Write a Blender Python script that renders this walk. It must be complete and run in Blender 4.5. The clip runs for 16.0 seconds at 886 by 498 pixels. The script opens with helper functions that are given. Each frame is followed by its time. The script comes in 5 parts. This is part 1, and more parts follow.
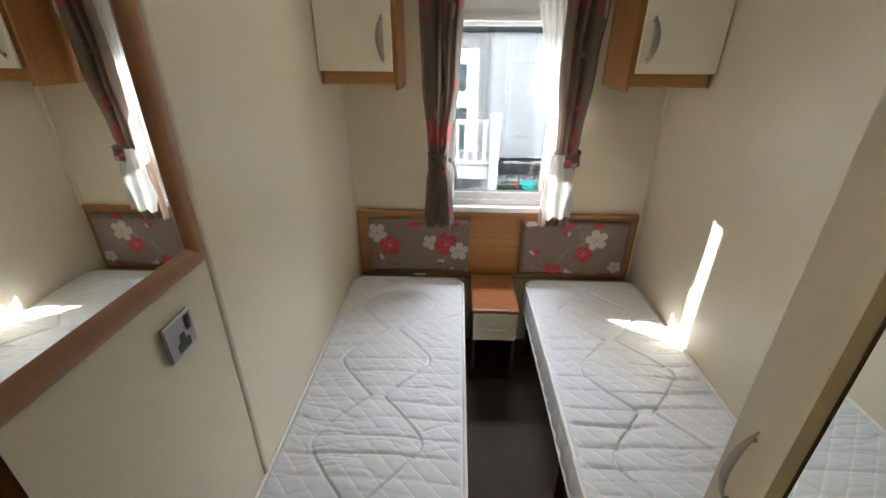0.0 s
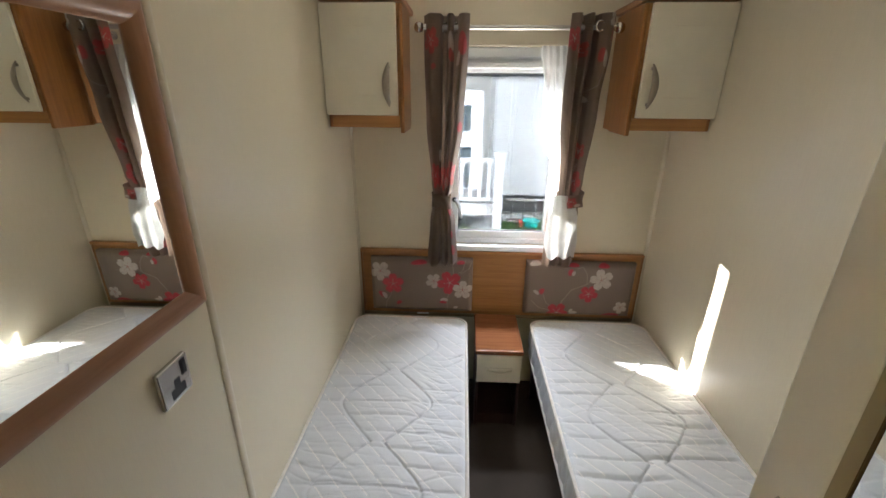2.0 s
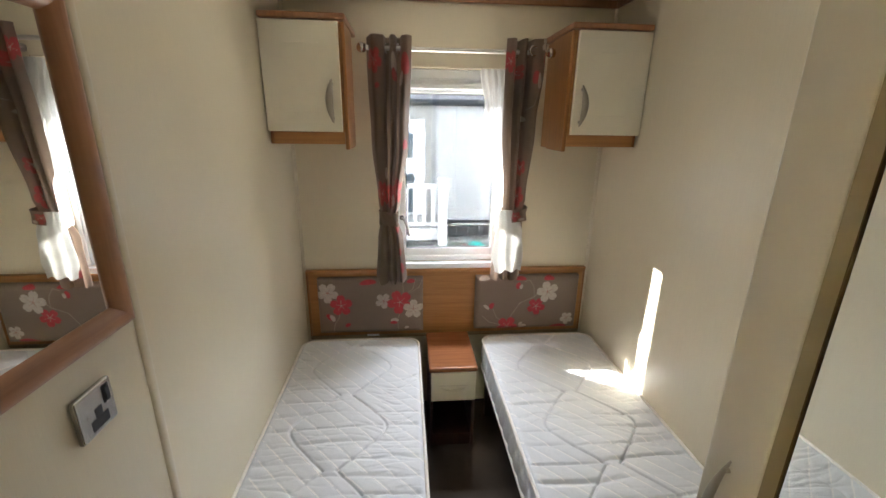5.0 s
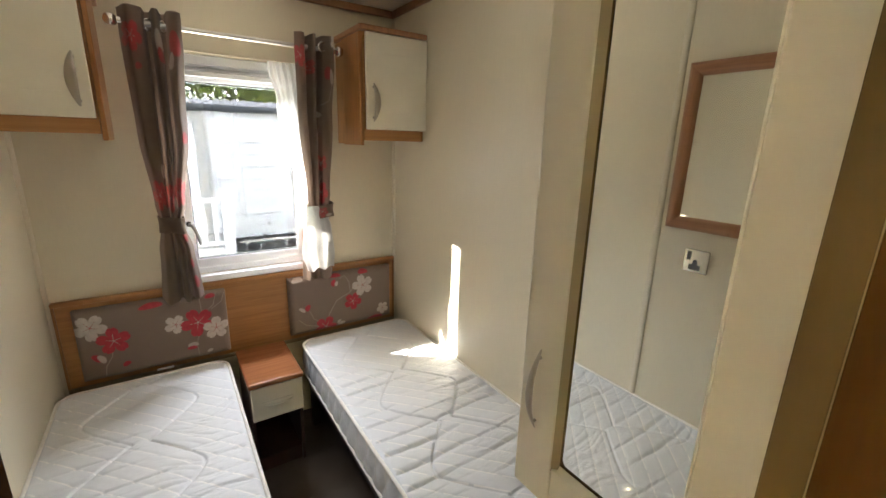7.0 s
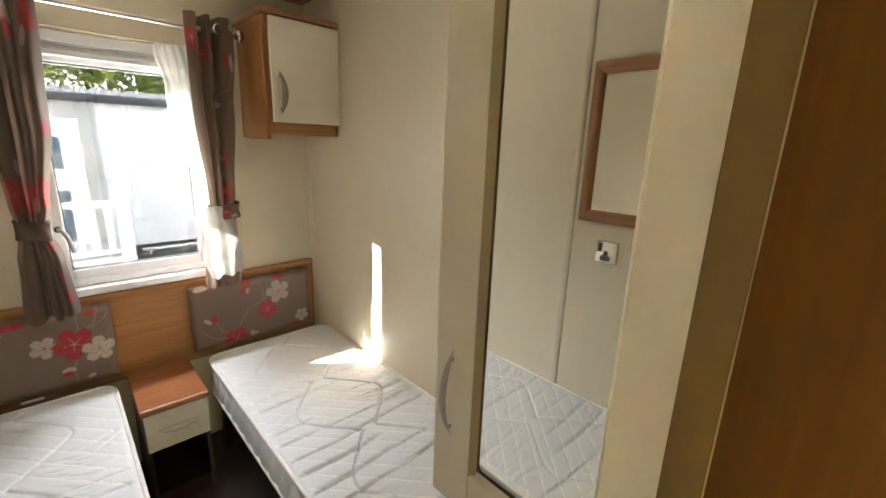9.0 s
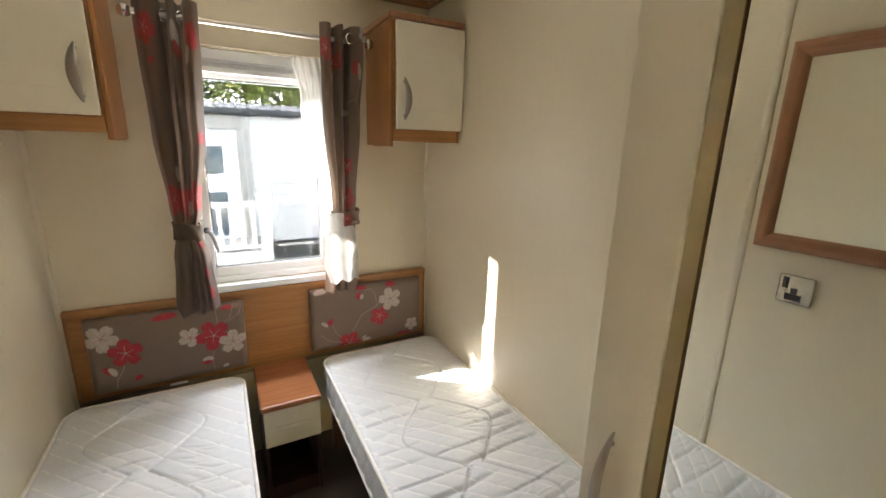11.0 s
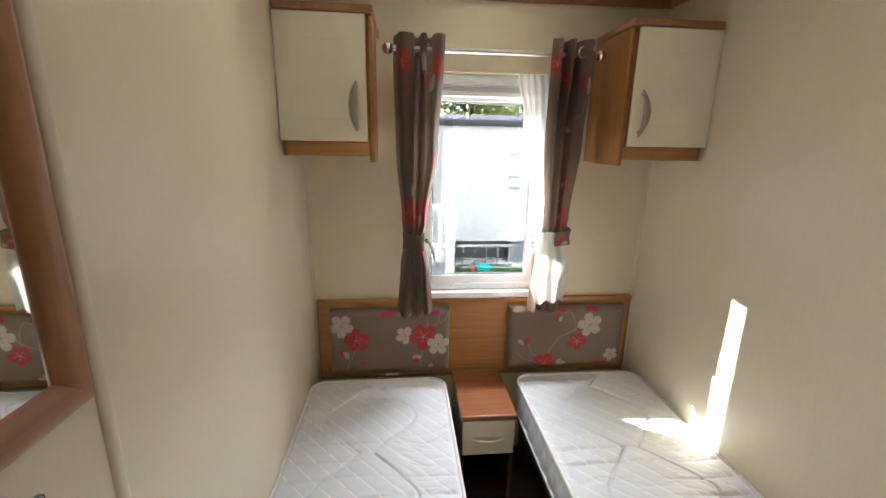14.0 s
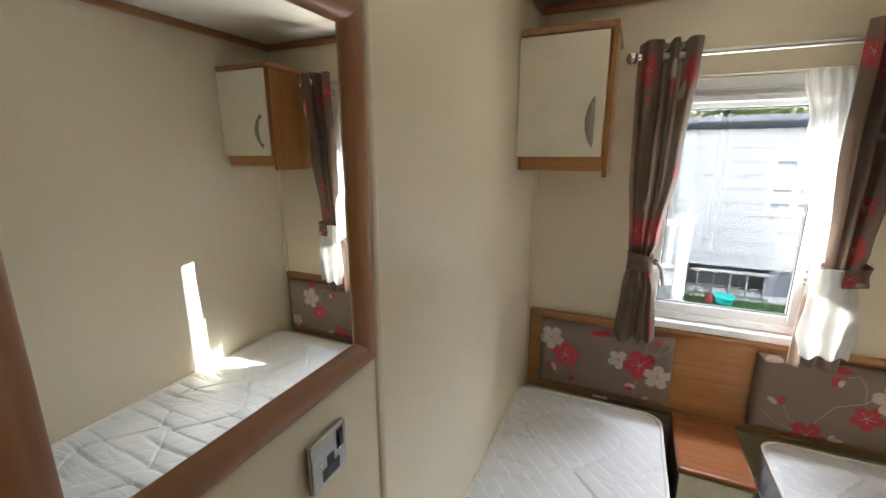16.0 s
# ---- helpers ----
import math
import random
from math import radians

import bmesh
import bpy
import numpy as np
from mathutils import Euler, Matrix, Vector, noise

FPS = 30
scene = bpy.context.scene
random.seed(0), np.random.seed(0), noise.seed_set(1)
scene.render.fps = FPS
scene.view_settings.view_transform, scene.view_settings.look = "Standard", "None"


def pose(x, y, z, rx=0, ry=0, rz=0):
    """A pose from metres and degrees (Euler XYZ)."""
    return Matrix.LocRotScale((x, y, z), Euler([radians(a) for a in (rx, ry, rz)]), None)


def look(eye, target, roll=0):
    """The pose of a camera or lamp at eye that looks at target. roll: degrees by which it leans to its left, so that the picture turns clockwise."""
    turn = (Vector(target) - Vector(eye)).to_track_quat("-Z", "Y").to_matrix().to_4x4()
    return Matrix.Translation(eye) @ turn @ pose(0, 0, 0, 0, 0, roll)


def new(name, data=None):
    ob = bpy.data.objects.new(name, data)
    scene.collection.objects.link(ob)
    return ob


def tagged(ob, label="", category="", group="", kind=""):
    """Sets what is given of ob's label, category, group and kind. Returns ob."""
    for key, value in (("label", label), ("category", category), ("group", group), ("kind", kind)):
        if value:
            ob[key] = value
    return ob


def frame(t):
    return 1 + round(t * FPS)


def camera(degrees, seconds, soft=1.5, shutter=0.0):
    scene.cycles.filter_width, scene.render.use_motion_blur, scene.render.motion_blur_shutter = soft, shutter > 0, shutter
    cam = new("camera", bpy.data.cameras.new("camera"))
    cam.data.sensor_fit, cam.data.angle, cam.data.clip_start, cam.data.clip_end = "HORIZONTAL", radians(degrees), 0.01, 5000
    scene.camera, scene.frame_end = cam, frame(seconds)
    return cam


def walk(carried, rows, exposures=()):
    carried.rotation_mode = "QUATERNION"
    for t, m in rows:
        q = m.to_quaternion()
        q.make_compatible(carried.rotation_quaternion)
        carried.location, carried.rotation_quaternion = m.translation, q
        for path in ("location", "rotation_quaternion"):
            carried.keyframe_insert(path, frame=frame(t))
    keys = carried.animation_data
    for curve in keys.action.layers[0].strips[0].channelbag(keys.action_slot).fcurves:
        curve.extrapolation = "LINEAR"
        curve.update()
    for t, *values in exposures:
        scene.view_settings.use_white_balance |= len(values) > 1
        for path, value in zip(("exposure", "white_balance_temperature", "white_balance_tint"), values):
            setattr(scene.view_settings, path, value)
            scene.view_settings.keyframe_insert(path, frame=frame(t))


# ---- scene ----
cam = camera(94.0, 16.0)
PATH = [
    (0, (0.569, -2.152, 1.674), (0.509, -0.354, 0.802), 0.4),
    (0.5, (0.576, -2.154, 1.671), (0.503, -0.328, 0.857), 0.5),
    (1, (0.573, -2.15, 1.672), (0.493, -0.308, 0.898), 0.6),
    (1.5, (0.577, -2.147, 1.678), (0.489, -0.293, 0.933), 0.5),
    (2, (0.575, -2.138, 1.689), (0.488, -0.273, 0.972), 0.5),
    (2.5, (0.576, -2.138, 1.693), (0.485, -0.265, 0.999), 0.5),
    (3, (0.565, -2.134, 1.687), (0.477, -0.252, 1.016), 0.6),
    (5.5, (0.552, -2.152, 1.602), (0.921, -0.266, 1.048), 1.0),
    (6, (0.476, -2.162, 1.57), (1.075, -0.325, 1.048), 1.1),
    (6.5, (0.469, -2.193, 1.564), (1.253, -0.427, 1.048), 1.2),
    (7, (0.471, -2.186, 1.543), (1.549, -0.578, 1.041), 1.5),
    (7.5, (0.475, -2.168, 1.509), (1.792, -0.75, 1.005), 1.7),
    (8, (0.467, -2.171, 1.438), (1.871, -0.841, 0.928), 2.0),
    (8.5, (0.462, -2.166, 1.486), (1.86, -0.828, 0.98), 2.0),
    (9, (0.546, -2.171, 1.524), (1.881, -0.765, 1.031), 2.0),
    (9.5, (0.645, -2.147, 1.510), (1.859, -0.62, 1.015), 1.9),
    (10, (0.641, -2.097, 1.508), (1.679, -0.46, 1.016), 1.8),
    (12.5, (0.491, -1.888, 1.574), (1.33, -0.137, 1.093), 1.4),
    (13, (0.461, -1.86, 1.582), (1.166, -0.051, 1.101), 1.4),
    (13.5, (0.445, -1.867, 1.583), (0.932, 0.012, 1.101), 1.3),
    (14, (0.429, -1.882, 1.583), (0.615, 0.048, 1.096), 1.0),
    (14.5, (0.415, -1.9, 1.583), (0.261, 0.033, 1.096), 0.7),
    (15, (0.421, -1.916, 1.589), (-0.05, -0.035, 1.1), 0.3),
    (15.5, (0.424, -1.93, 1.59), (-0.265, -0.114, 1.112), 0.1),
    (16, (0.406, -1.925, 1.611), (-0.393, -0.15, 1.15), -0.1),
]
walk(cam, [(t, look(eye, target, roll)) for t, eye, target, roll in PATH], [(0.0, 5.75, 5850, 12), (3.0, 5.75, 5900, 12), (6.0, 5.95, 6050, 12), (9.0, 6.0, 6350, 13), (13.0, 6.05, 6050, 12), (16.0, 5.85, 5950, 12)])

# ---- light ----
world = bpy.data.worlds.new("world")
scene.world = world
world.use_nodes = True
SUN_WAY = Vector((1.0, -0.70, -0.667)).normalized()      # the way the sunlight travels
SUN_EL = math.asin(-SUN_WAY.z)
SUN_AZ = math.atan2(-SUN_WAY.x, -SUN_WAY.y)             # from +y towards +x
wn = world.node_tree
sky = wn.nodes.new("ShaderNodeTexSky")
sky.sky_type = "NISHITA"
sky.sun_disc = False
sky.dust_density = 2.5
sky.sun_elevation = SUN_EL
sky.sun_rotation = SUN_AZ
bg = wn.nodes["Background"]
bg.inputs["Strength"].default_value = 0.10
veil = wn.nodes.new("ShaderNodeMix")                      # even white added over the whole sky to lift the light indoors
veil.data_type, veil.blend_type = "RGBA", "ADD"
veil.inputs[0].default_value = 1.0
veil.inputs[7].default_value = (10.0, 10.0, 10.1, 1)
wn.links.new(sky.outputs["Color"], veil.inputs[6])
wn.links.new(veil.outputs[2], bg.inputs["Color"])
sun = new("sun", bpy.data.lights.new("sun", "SUN"))
sun.data.energy = 0.8
sun.data.angle = radians(0.7)
sun.data.color = (1.0, 0.94, 0.85)
sun.matrix_world = look((-6, 6, 6), Vector((-6, 6, 6)) + SUN_WAY)
# unseen fill lamps added at the window's opening: sky's light at its head, sunlit ground's at its foot


def fill_lamp(name, eye, target, size, power, colour):
    lamp = new(name, bpy.data.lights.new(name, "AREA"))
    lamp.data.shape = "RECTANGLE"
    lamp.data.size, lamp.data.size_y = size
    lamp.data.energy, lamp.data.color = power, colour
    lamp.matrix_world = look(eye, target)


fill_lamp("sky_fill", (0.78, 0.40, 1.935), (0.80, -0.40, 1.64), (0.95, 0.20), 0.60, (0.95, 0.97, 1.0))
fill_lamp("ground_fill", (0.785, 0.215, 0.84), (0.785, -0.15, 1.44), (0.50, 0.22), 0.55, (1.0, 0.90, 0.74))

# ---- materials ----


class Mat:
    """A small node-tree builder round one principled shader."""

    def __init__(self, name, rough=0.5, metal=0.0, spec=0.5):
        self.m = bpy.data.materials.new(name)
        self.m.use_nodes = True
        self.t = self.m.node_tree
        self.b = self.t.nodes["Principled BSDF"]
        self.b.inputs["Roughness"].default_value = rough
        self.b.inputs["Metallic"].default_value = metal
        self.b.inputs["Specular IOR Level"].default_value = spec
        self.co = None

    def n(self, kind, **props):
        node = self.t.nodes.new(kind)
        for k, v in props.items():
            if k in ("operation", "blend_type", "data_type", "attribute_name", "noise_dimensions", "wave_type", "bands_direction", "feature"):
                setattr_node(node, k, v)
            else:
                node.inputs[k.replace("_", " ")].default_value = v
        return node

    def link(self, a, b):
        self.t.links.new(a, b)

    def coords(self, scale=(1, 1, 1), kind="Object"):
        tc = self.t.nodes.new("ShaderNodeTexCoord")
        mp = self.t.nodes.new("ShaderNodeMapping")
        mp.inputs["Scale"].default_value = scale
        self.link(tc.outputs[kind], mp.inputs["Vector"])
        return mp.outputs["Vector"]

    def noise(self, scale, detail=3.0, stretch=(1, 1, 1), rough=0.5):
        nd = self.t.nodes.new("ShaderNodeTexNoise")
        nd.inputs["Scale"].default_value = scale
        nd.inputs["Detail"].default_value = detail
        nd.inputs["Roughness"].default_value = rough
        self.link(self.coords(stretch), nd.inputs["Vector"])
        return nd.outputs["Fac"]

    def ramp(self, fac, stops):
        r = self.t.nodes.new("ShaderNodeValToRGB")
        els = r.color_ramp.elements
        els[0].position, els[0].color = stops[0][0], (*stops[0][1], 1)
        els[1].position, els[1].color = stops[-1][0], (*stops[-1][1], 1)
        for p, c in stops[1:-1]:
            e = els.new(p)
            e.color = (*c, 1)
        self.link(fac, r.inputs["Fac"])
        return r.outputs["Color"]

    def mix(self, a, b, fac, mode="MIX"):
        mx = self.t.nodes.new("ShaderNodeMix")
        mx.data_type, mx.blend_type = "RGBA", mode
        for sock, v in ((mx.inputs[0], fac), (mx.inputs[6], a), (mx.inputs[7], b)):
            if isinstance(v, (int, float)):
                sock.default_value = v
            elif isinstance(v, tuple):
                sock.default_value = (*v, 1)
            else:
                self.link(v, sock)
        return mx.outputs[2]

    def color(self, c):
        if isinstance(c, tuple):
            self.b.inputs["Base Color"].default_value = (*c, 1)
        else:
            self.link(c, self.b.inputs["Base Color"])
        return self

    def bump(self, fac, strength=0.2, dist=0.002):
        bp = self.t.nodes.new("ShaderNodeBump")
        bp.inputs["Strength"].default_value = strength
        bp.inputs["Distance"].default_value = dist
        self.link(fac, bp.inputs["Height"])
        self.link(bp.outputs["Normal"], self.b.inputs["Normal"])
        return self

    def roughness(self, fac, lo, hi):
        mr = self.t.nodes.new("ShaderNodeMapRange")
        mr.inputs["To Min"].default_value, mr.inputs["To Max"].default_value = lo, hi
        self.link(fac, mr.inputs["Value"])
        self.link(mr.outputs["Result"], self.b.inputs["Roughness"])
        return self


def setattr_node(node, k, v):
    if k == "operation":
        node.operation = v
    elif k == "attribute_name":
        node.attribute_name = v


def grained(name, base, dark, rough=0.45, stretch=(60, 60, 3), amount=1.0, bump=0.08, spec=0.5):
    m = Mat(name, rough, 0, spec)
    g = m.noise(1.0, 5, stretch, 0.6)
    s = m.noise(2.5, 3)
    c = m.ramp(g, [(0.32, dark), (0.62, base)])
    m.color(m.mix(c, tuple(x * 0.82 for x in base), m.ramp(s, [(0.4, (0, 0, 0)), (0.75, (0.5 * amount,) * 3)])))
    m.bump(g, bump, 0.001).roughness(s, rough - 0.08, rough + 0.1)
    return m.m


def plain(name, base, rough=0.5, metal=0.0, var=0.06, scale=18, bump=0.05, spec=0.5):
    m = Mat(name, rough, metal, spec)
    g = m.noise(scale, 4)
    m.color(m.ramp(g, [(0.3, tuple(x * (1 - var) for x in base)), (0.7, tuple(min(1, x * (1 + var)) for x in base))]))
    m.bump(m.noise(scale * 14, 2), bump, 0.0006).roughness(g, max(0.02, rough - 0.06), min(1, rough + 0.08))
    return m.m


def wall_vinyl():
    m = Mat("wall_vinyl", 0.38, 0, 0.45)
    g = m.noise(1.0, 4, (420, 420, 14), 0.7)
    s = m.noise(1.3, 3)
    c = m.ramp(g, [(0.25, (0.63, 0.57, 0.425)), (0.75, (0.68, 0.615, 0.465))])
    m.color(m.mix(c, (0.62, 0.56, 0.42), m.ramp(s, [(0.45, (0, 0, 0)), (0.8, (0.4, 0.4, 0.4))])))
    m.bump(g, 0.10, 0.0006).roughness(s, 0.30, 0.42)
    return m.m


def carpet():
    m = Mat("carpet", 0.62, 0, 0.3)
    g = m.noise(420, 3)
    s = m.noise(5, 4)
    c = m.ramp(g, [(0.3, (0.065, 0.047, 0.032)), (0.7, (0.135, 0.10, 0.07))])
    m.color(m.mix(c, (0.045, 0.032, 0.022), m.ramp(s, [(0.4, (0, 0, 0)), (0.8, (0.6, 0.6, 0.6))])))
    m.bump(g, 0.6, 0.004)
    return m.m


def ticking():
    """White mattress cloth with rows of glossy dashed threads running aslant."""
    m = Mat("mattress_ticking", 0.5, 0, 0.6)
    co = m.coords()
    sx = m.t.nodes.new("ShaderNodeSeparateXYZ")
    m.link(co, sx.inputs[0])

    def math_(op, a, b=None):
        nd = m.t.nodes.new("ShaderNodeMath")
        nd.operation = op
        for k, v in enumerate((a, b)):
            if v is None:
                continue
            if isinstance(v, (int, float)):
                nd.inputs[k].default_value = v
            else:
                m.link(v, nd.inputs[k])
        return nd.outputs[0]

    across = math_("ADD", math_("MULTIPLY", sx.outputs[0], 0.72), math_("MULTIPLY", sx.outputs[1], 0.69))
    along = math_("ADD", math_("MULTIPLY", sx.outputs[0], 0.69), math_("MULTIPLY", sx.outputs[1], -0.72))
    row = math_("DIVIDE", across, 0.055)
    frac = math_("ABSOLUTE", math_("SUBTRACT", math_("FRACT", math_("ADD", row, 100.0)), 0.5))
    line = math_("LESS_THAN", frac, 0.044)
    dash = math_("FRACT", math_("ADD", math_("ADD", math_("DIVIDE", along, 0.135), math_("MULTIPLY", math_("FLOOR", math_("ADD", row, 100.0)), 0.37)), 50.0))
    mask = math_("MULTIPLY", line, math_("LESS_THAN", dash, 0.88))
    weave = m.noise(900, 2)
    soil = m.noise(3.2, 4)
    base = m.ramp(weave, [(0.3, (0.74, 0.765, 0.80)), (0.7, (0.79, 0.815, 0.85))])
    base = m.mix(base, (0.76, 0.765, 0.75), m.ramp(soil, [(0.45, (0, 0, 0)), (0.8, (0.55, 0.55, 0.55))]))
    m.color(m.mix(base, (1.0, 1.0, 1.0), mask))
    rg = m.t.nodes.new("ShaderNodeMapRange")
    rg.inputs["To Min"].default_value, rg.inputs["To Max"].default_value = 0.5, 0.22
    m.link(mask, rg.inputs["Value"])
    m.link(rg.outputs["Result"], m.b.inputs["Roughness"])
    m.bump(m.mix(weave, (1, 1, 1), mask), 0.4, 0.0016)
    m.b.inputs["Sheen Weight"].default_value = 0.15
    return m.m


def printed_cloth(name, base, red, white, translucent=0.0):
    """Woven taupe cloth; a colour attribute holds where the blossom print lies."""
    m = Mat(name, 0.8, 0, 0.2)
    at = m.n("ShaderNodeAttribute", attribute_name="print")
    sp = m.t.nodes.new("ShaderNodeSeparateColor")
    m.link(at.outputs["Color"], sp.inputs["Color"])
    w = m.noise(1100, 2)
    s = m.noise(60, 3)
    c = m.ramp(w, [(0.3, tuple(x * 0.82 for x in base)), (0.7, tuple(x * 1.15 for x in base))])
    r = m.ramp(s, [(0.35, tuple(x * 0.8 for x in red)), (0.65, red)])
    c = m.mix(c, r, sp.outputs[0])
    c = m.mix(c, m.ramp(s, [(0.35, tuple(x * 0.85 for x in white)), (0.65, white)]), sp.outputs[1])
    m.color(c)
    m.bump(w, 0.3, 0.0008)
    m.b.inputs["Sheen Weight"].default_value = 0.2
    if translucent:
        tr = m.t.nodes.new("ShaderNodeBsdfTranslucent")
        m.link(m.mix(c, (0.85, 0.72, 0.62), 0.40), tr.inputs["Color"])
        ms = m.t.nodes.new("ShaderNodeMixShader")
        ms.inputs[0].default_value = translucent
        m.link(m.b.outputs[0], ms.inputs[1])
        m.link(tr.outputs[0], ms.inputs[2])
        m.link(ms.outputs[0], m.t.nodes["Material Output"].inputs["Surface"])
    return m.m


def voile():
    m = Mat("voile", 0.8, 0, 0.2)
    m.color((0.70, 0.70, 0.68))
    tl = m.t.nodes.new("ShaderNodeBsdfTranslucent")
    tl.inputs["Color"].default_value = (0.62, 0.62, 0.60, 1)
    tp = m.t.nodes.new("ShaderNodeBsdfTransparent")
    a, b = m.t.nodes.new("ShaderNodeMixShader"), m.t.nodes.new("ShaderNodeMixShader")
    a.inputs[0].default_value = 0.5
    m.link(m.b.outputs[0], a.inputs[1])
    m.link(tl.outputs[0], a.inputs[2])
    w = m.noise(1.0, 2, (700, 700, 60))
    mr = m.t.nodes.new("ShaderNodeMapRange")
    mr.inputs["To Min"].default_value, mr.inputs["To Max"].default_value = 0.5, 1.0
    m.link(w, mr.inputs["Value"])
    sx = m.t.nodes.new("ShaderNodeSeparateXYZ")
    m.link(m.coords(), sx.inputs[0])
    up = m.t.nodes.new("ShaderNodeMapRange")           # one layer at the top, gathered double further down
    up.inputs["From Min"].default_value, up.inputs["From Max"].default_value = 0.66, 0.84
    up.inputs["To Min"].default_value, up.inputs["To Max"].default_value = 0.0, 0.42
    m.link(sx.outputs[2], up.inputs["Value"])
    ml = m.t.nodes.new("ShaderNodeMath")
    ml.operation = "MULTIPLY"
    m.link(mr.outputs["Result"], ml.inputs[0])
    m.link(up.outputs["Result"], ml.inputs[1])
    m.link(ml.outputs[0], b.inputs[0])
    m.link(a.outputs[0], b.inputs[1])
    m.link(tp.outputs[0], b.inputs[2])
    m.link(b.outputs[0], m.t.nodes["Material Output"].inputs["Surface"])
    return m.m


def glass_mat():
    m = bpy.data.materials.new("window_glass")
    m.use_nodes = True
    t = m.node_tree
    t.nodes.remove(t.nodes["Principled BSDF"])
    tp, gl, fr, ms = (t.nodes.new("ShaderNodeBsdf" + k) if k in ("Transparent", "Glossy") else t.nodes.new("ShaderNode" + k) for k in ("Transparent", "Glossy", "Fresnel", "MixShader"))
    # dark tint tones down the bright view outside; real panes are clear
    tp.inputs["Color"].default_value = (0.22, 0.222, 0.217, 1)
    gl.inputs["Roughness"].default_value = 0.01
    fr.inputs["IOR"].default_value = 1.45
    t.links.new(fr.outputs[0], ms.inputs[0])
    t.links.new(tp.outputs[0], ms.inputs[1])
    t.links.new(gl.outputs[0], ms.inputs[2])
    t.links.new(ms.outputs[0], t.nodes["Material Output"].inputs["Surface"])
    return m


def leaves_mat(name, a, b):
    m = Mat(name, 0.55)
    ge = m.t.nodes.new("ShaderNodeNewGeometry")
    c = m.ramp(ge.outputs["Random Per Island"], [(0.0, a), (1.0, b)])
    m.color(c)
    tr = m.t.nodes.new("ShaderNodeBsdfTranslucent")
    m.link(c, tr.inputs["Color"])
    ms = m.t.nodes.new("ShaderNodeMixShader")
    ms.inputs[0].default_value = 0.6
    m.link(m.b.outputs[0], ms.inputs[1])
    m.link(tr.outputs[0], ms.inputs[2])
    m.link(ms.outputs[0], m.t.nodes["Material Output"].inputs["Surface"])
    return m.m


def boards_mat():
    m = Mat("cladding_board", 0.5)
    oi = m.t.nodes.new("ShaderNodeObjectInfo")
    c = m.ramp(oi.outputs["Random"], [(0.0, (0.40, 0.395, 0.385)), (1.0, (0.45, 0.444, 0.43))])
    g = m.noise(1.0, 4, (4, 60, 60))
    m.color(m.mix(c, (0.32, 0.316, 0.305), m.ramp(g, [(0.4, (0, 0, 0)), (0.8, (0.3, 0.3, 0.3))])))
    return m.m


WALL = wall_vinyl()
CEIL = plain("ceiling_board", (0.81, 0.785, 0.72), 0.6, var=0.03, scale=30, bump=0.15)
CARPET = carpet()
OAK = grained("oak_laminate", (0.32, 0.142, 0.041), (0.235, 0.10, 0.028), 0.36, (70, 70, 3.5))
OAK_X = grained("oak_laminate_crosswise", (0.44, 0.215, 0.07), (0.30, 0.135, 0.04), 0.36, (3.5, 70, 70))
CHERRY = grained("cherry_laminate", (0.34, 0.135, 0.055), (0.27, 0.10, 0.040), 0.22, (4, 55, 70))
FRAMEWOOD = grained("frame_wood", (0.36, 0.178, 0.086), (0.26, 0.12, 0.056), 0.34, (60, 60, 4), bump=0.05)
FRAMEWOOD_Y = grained("frame_wood_level", (0.36, 0.178, 0.086), (0.26, 0.12, 0.056), 0.34, (60, 4, 60), bump=0.05)
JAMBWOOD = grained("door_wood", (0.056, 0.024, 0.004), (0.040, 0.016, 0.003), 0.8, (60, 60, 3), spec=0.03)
DARKWOOD = grained("dark_wood", (0.055, 0.018, 0.010), (0.035, 0.012, 0.007), 0.45, (50, 50, 4))
CREAM = plain("cream_laminate", (0.74, 0.70, 0.575), 0.34, var=0.03, scale=9, bump=0.03)
STILE = plain("cream_foil", (0.60, 0.56, 0.455), 0.36, var=0.03, scale=7, bump=0.03)
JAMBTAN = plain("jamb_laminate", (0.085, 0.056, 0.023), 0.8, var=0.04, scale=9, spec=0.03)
# tan of the headboard strip; also painted shade on the wardrobe chamfer
TANSHADE = plain("tan_shade_foil", (0.26, 0.21, 0.13), 0.45, var=0.03, scale=9)
STRIPTAN = plain("edge_foil", (0.20, 0.15, 0.08), 0.6, var=0.03, scale=9, spec=0.2)
BEAD = plain("cream_bead", (0.60, 0.54, 0.415), 0.36, var=0.02)
UPVC = plain("white_plastic", (0.86, 0.89, 0.92), 0.14, var=0.02, scale=8, bump=0.02)
SEAL = plain("rubber_seal", (0.03, 0.03, 0.03), 0.6)
STEEL = plain("brushed_steel", (0.50, 0.485, 0.46), 0.36, 1.0, scale=40)
NICKEL = plain("satin_nickel", (0.36, 0.325, 0.28), 0.34, 1.0, scale=30)
PLATESTEEL = plain("plate_steel", (0.45, 0.44, 0.42), 0.24, 1.0, scale=60)
DULLSTEEL = plain("dull_steel", (0.13, 0.11, 0.085), 0.6, 1.0, scale=30)
CHROME = plain("chrome", (0.75, 0.74, 0.72), 0.12, 1.0, var=0.02)
BLACK = plain("black_plastic", (0.018, 0.018, 0.02), 0.4)
GREYPLASTIC = plain("grey_plastic", (0.36, 0.37, 0.38), 0.4)
TICK = ticking()
PIPING = plain("piping_tape", (0.85, 0.82, 0.77), 0.6, scale=60, bump=0.3)
CUSHION = printed_cloth("cushion_cloth", (0.205, 0.156, 0.125), (0.45, 0.05, 0.068), (0.53, 0.475, 0.42))
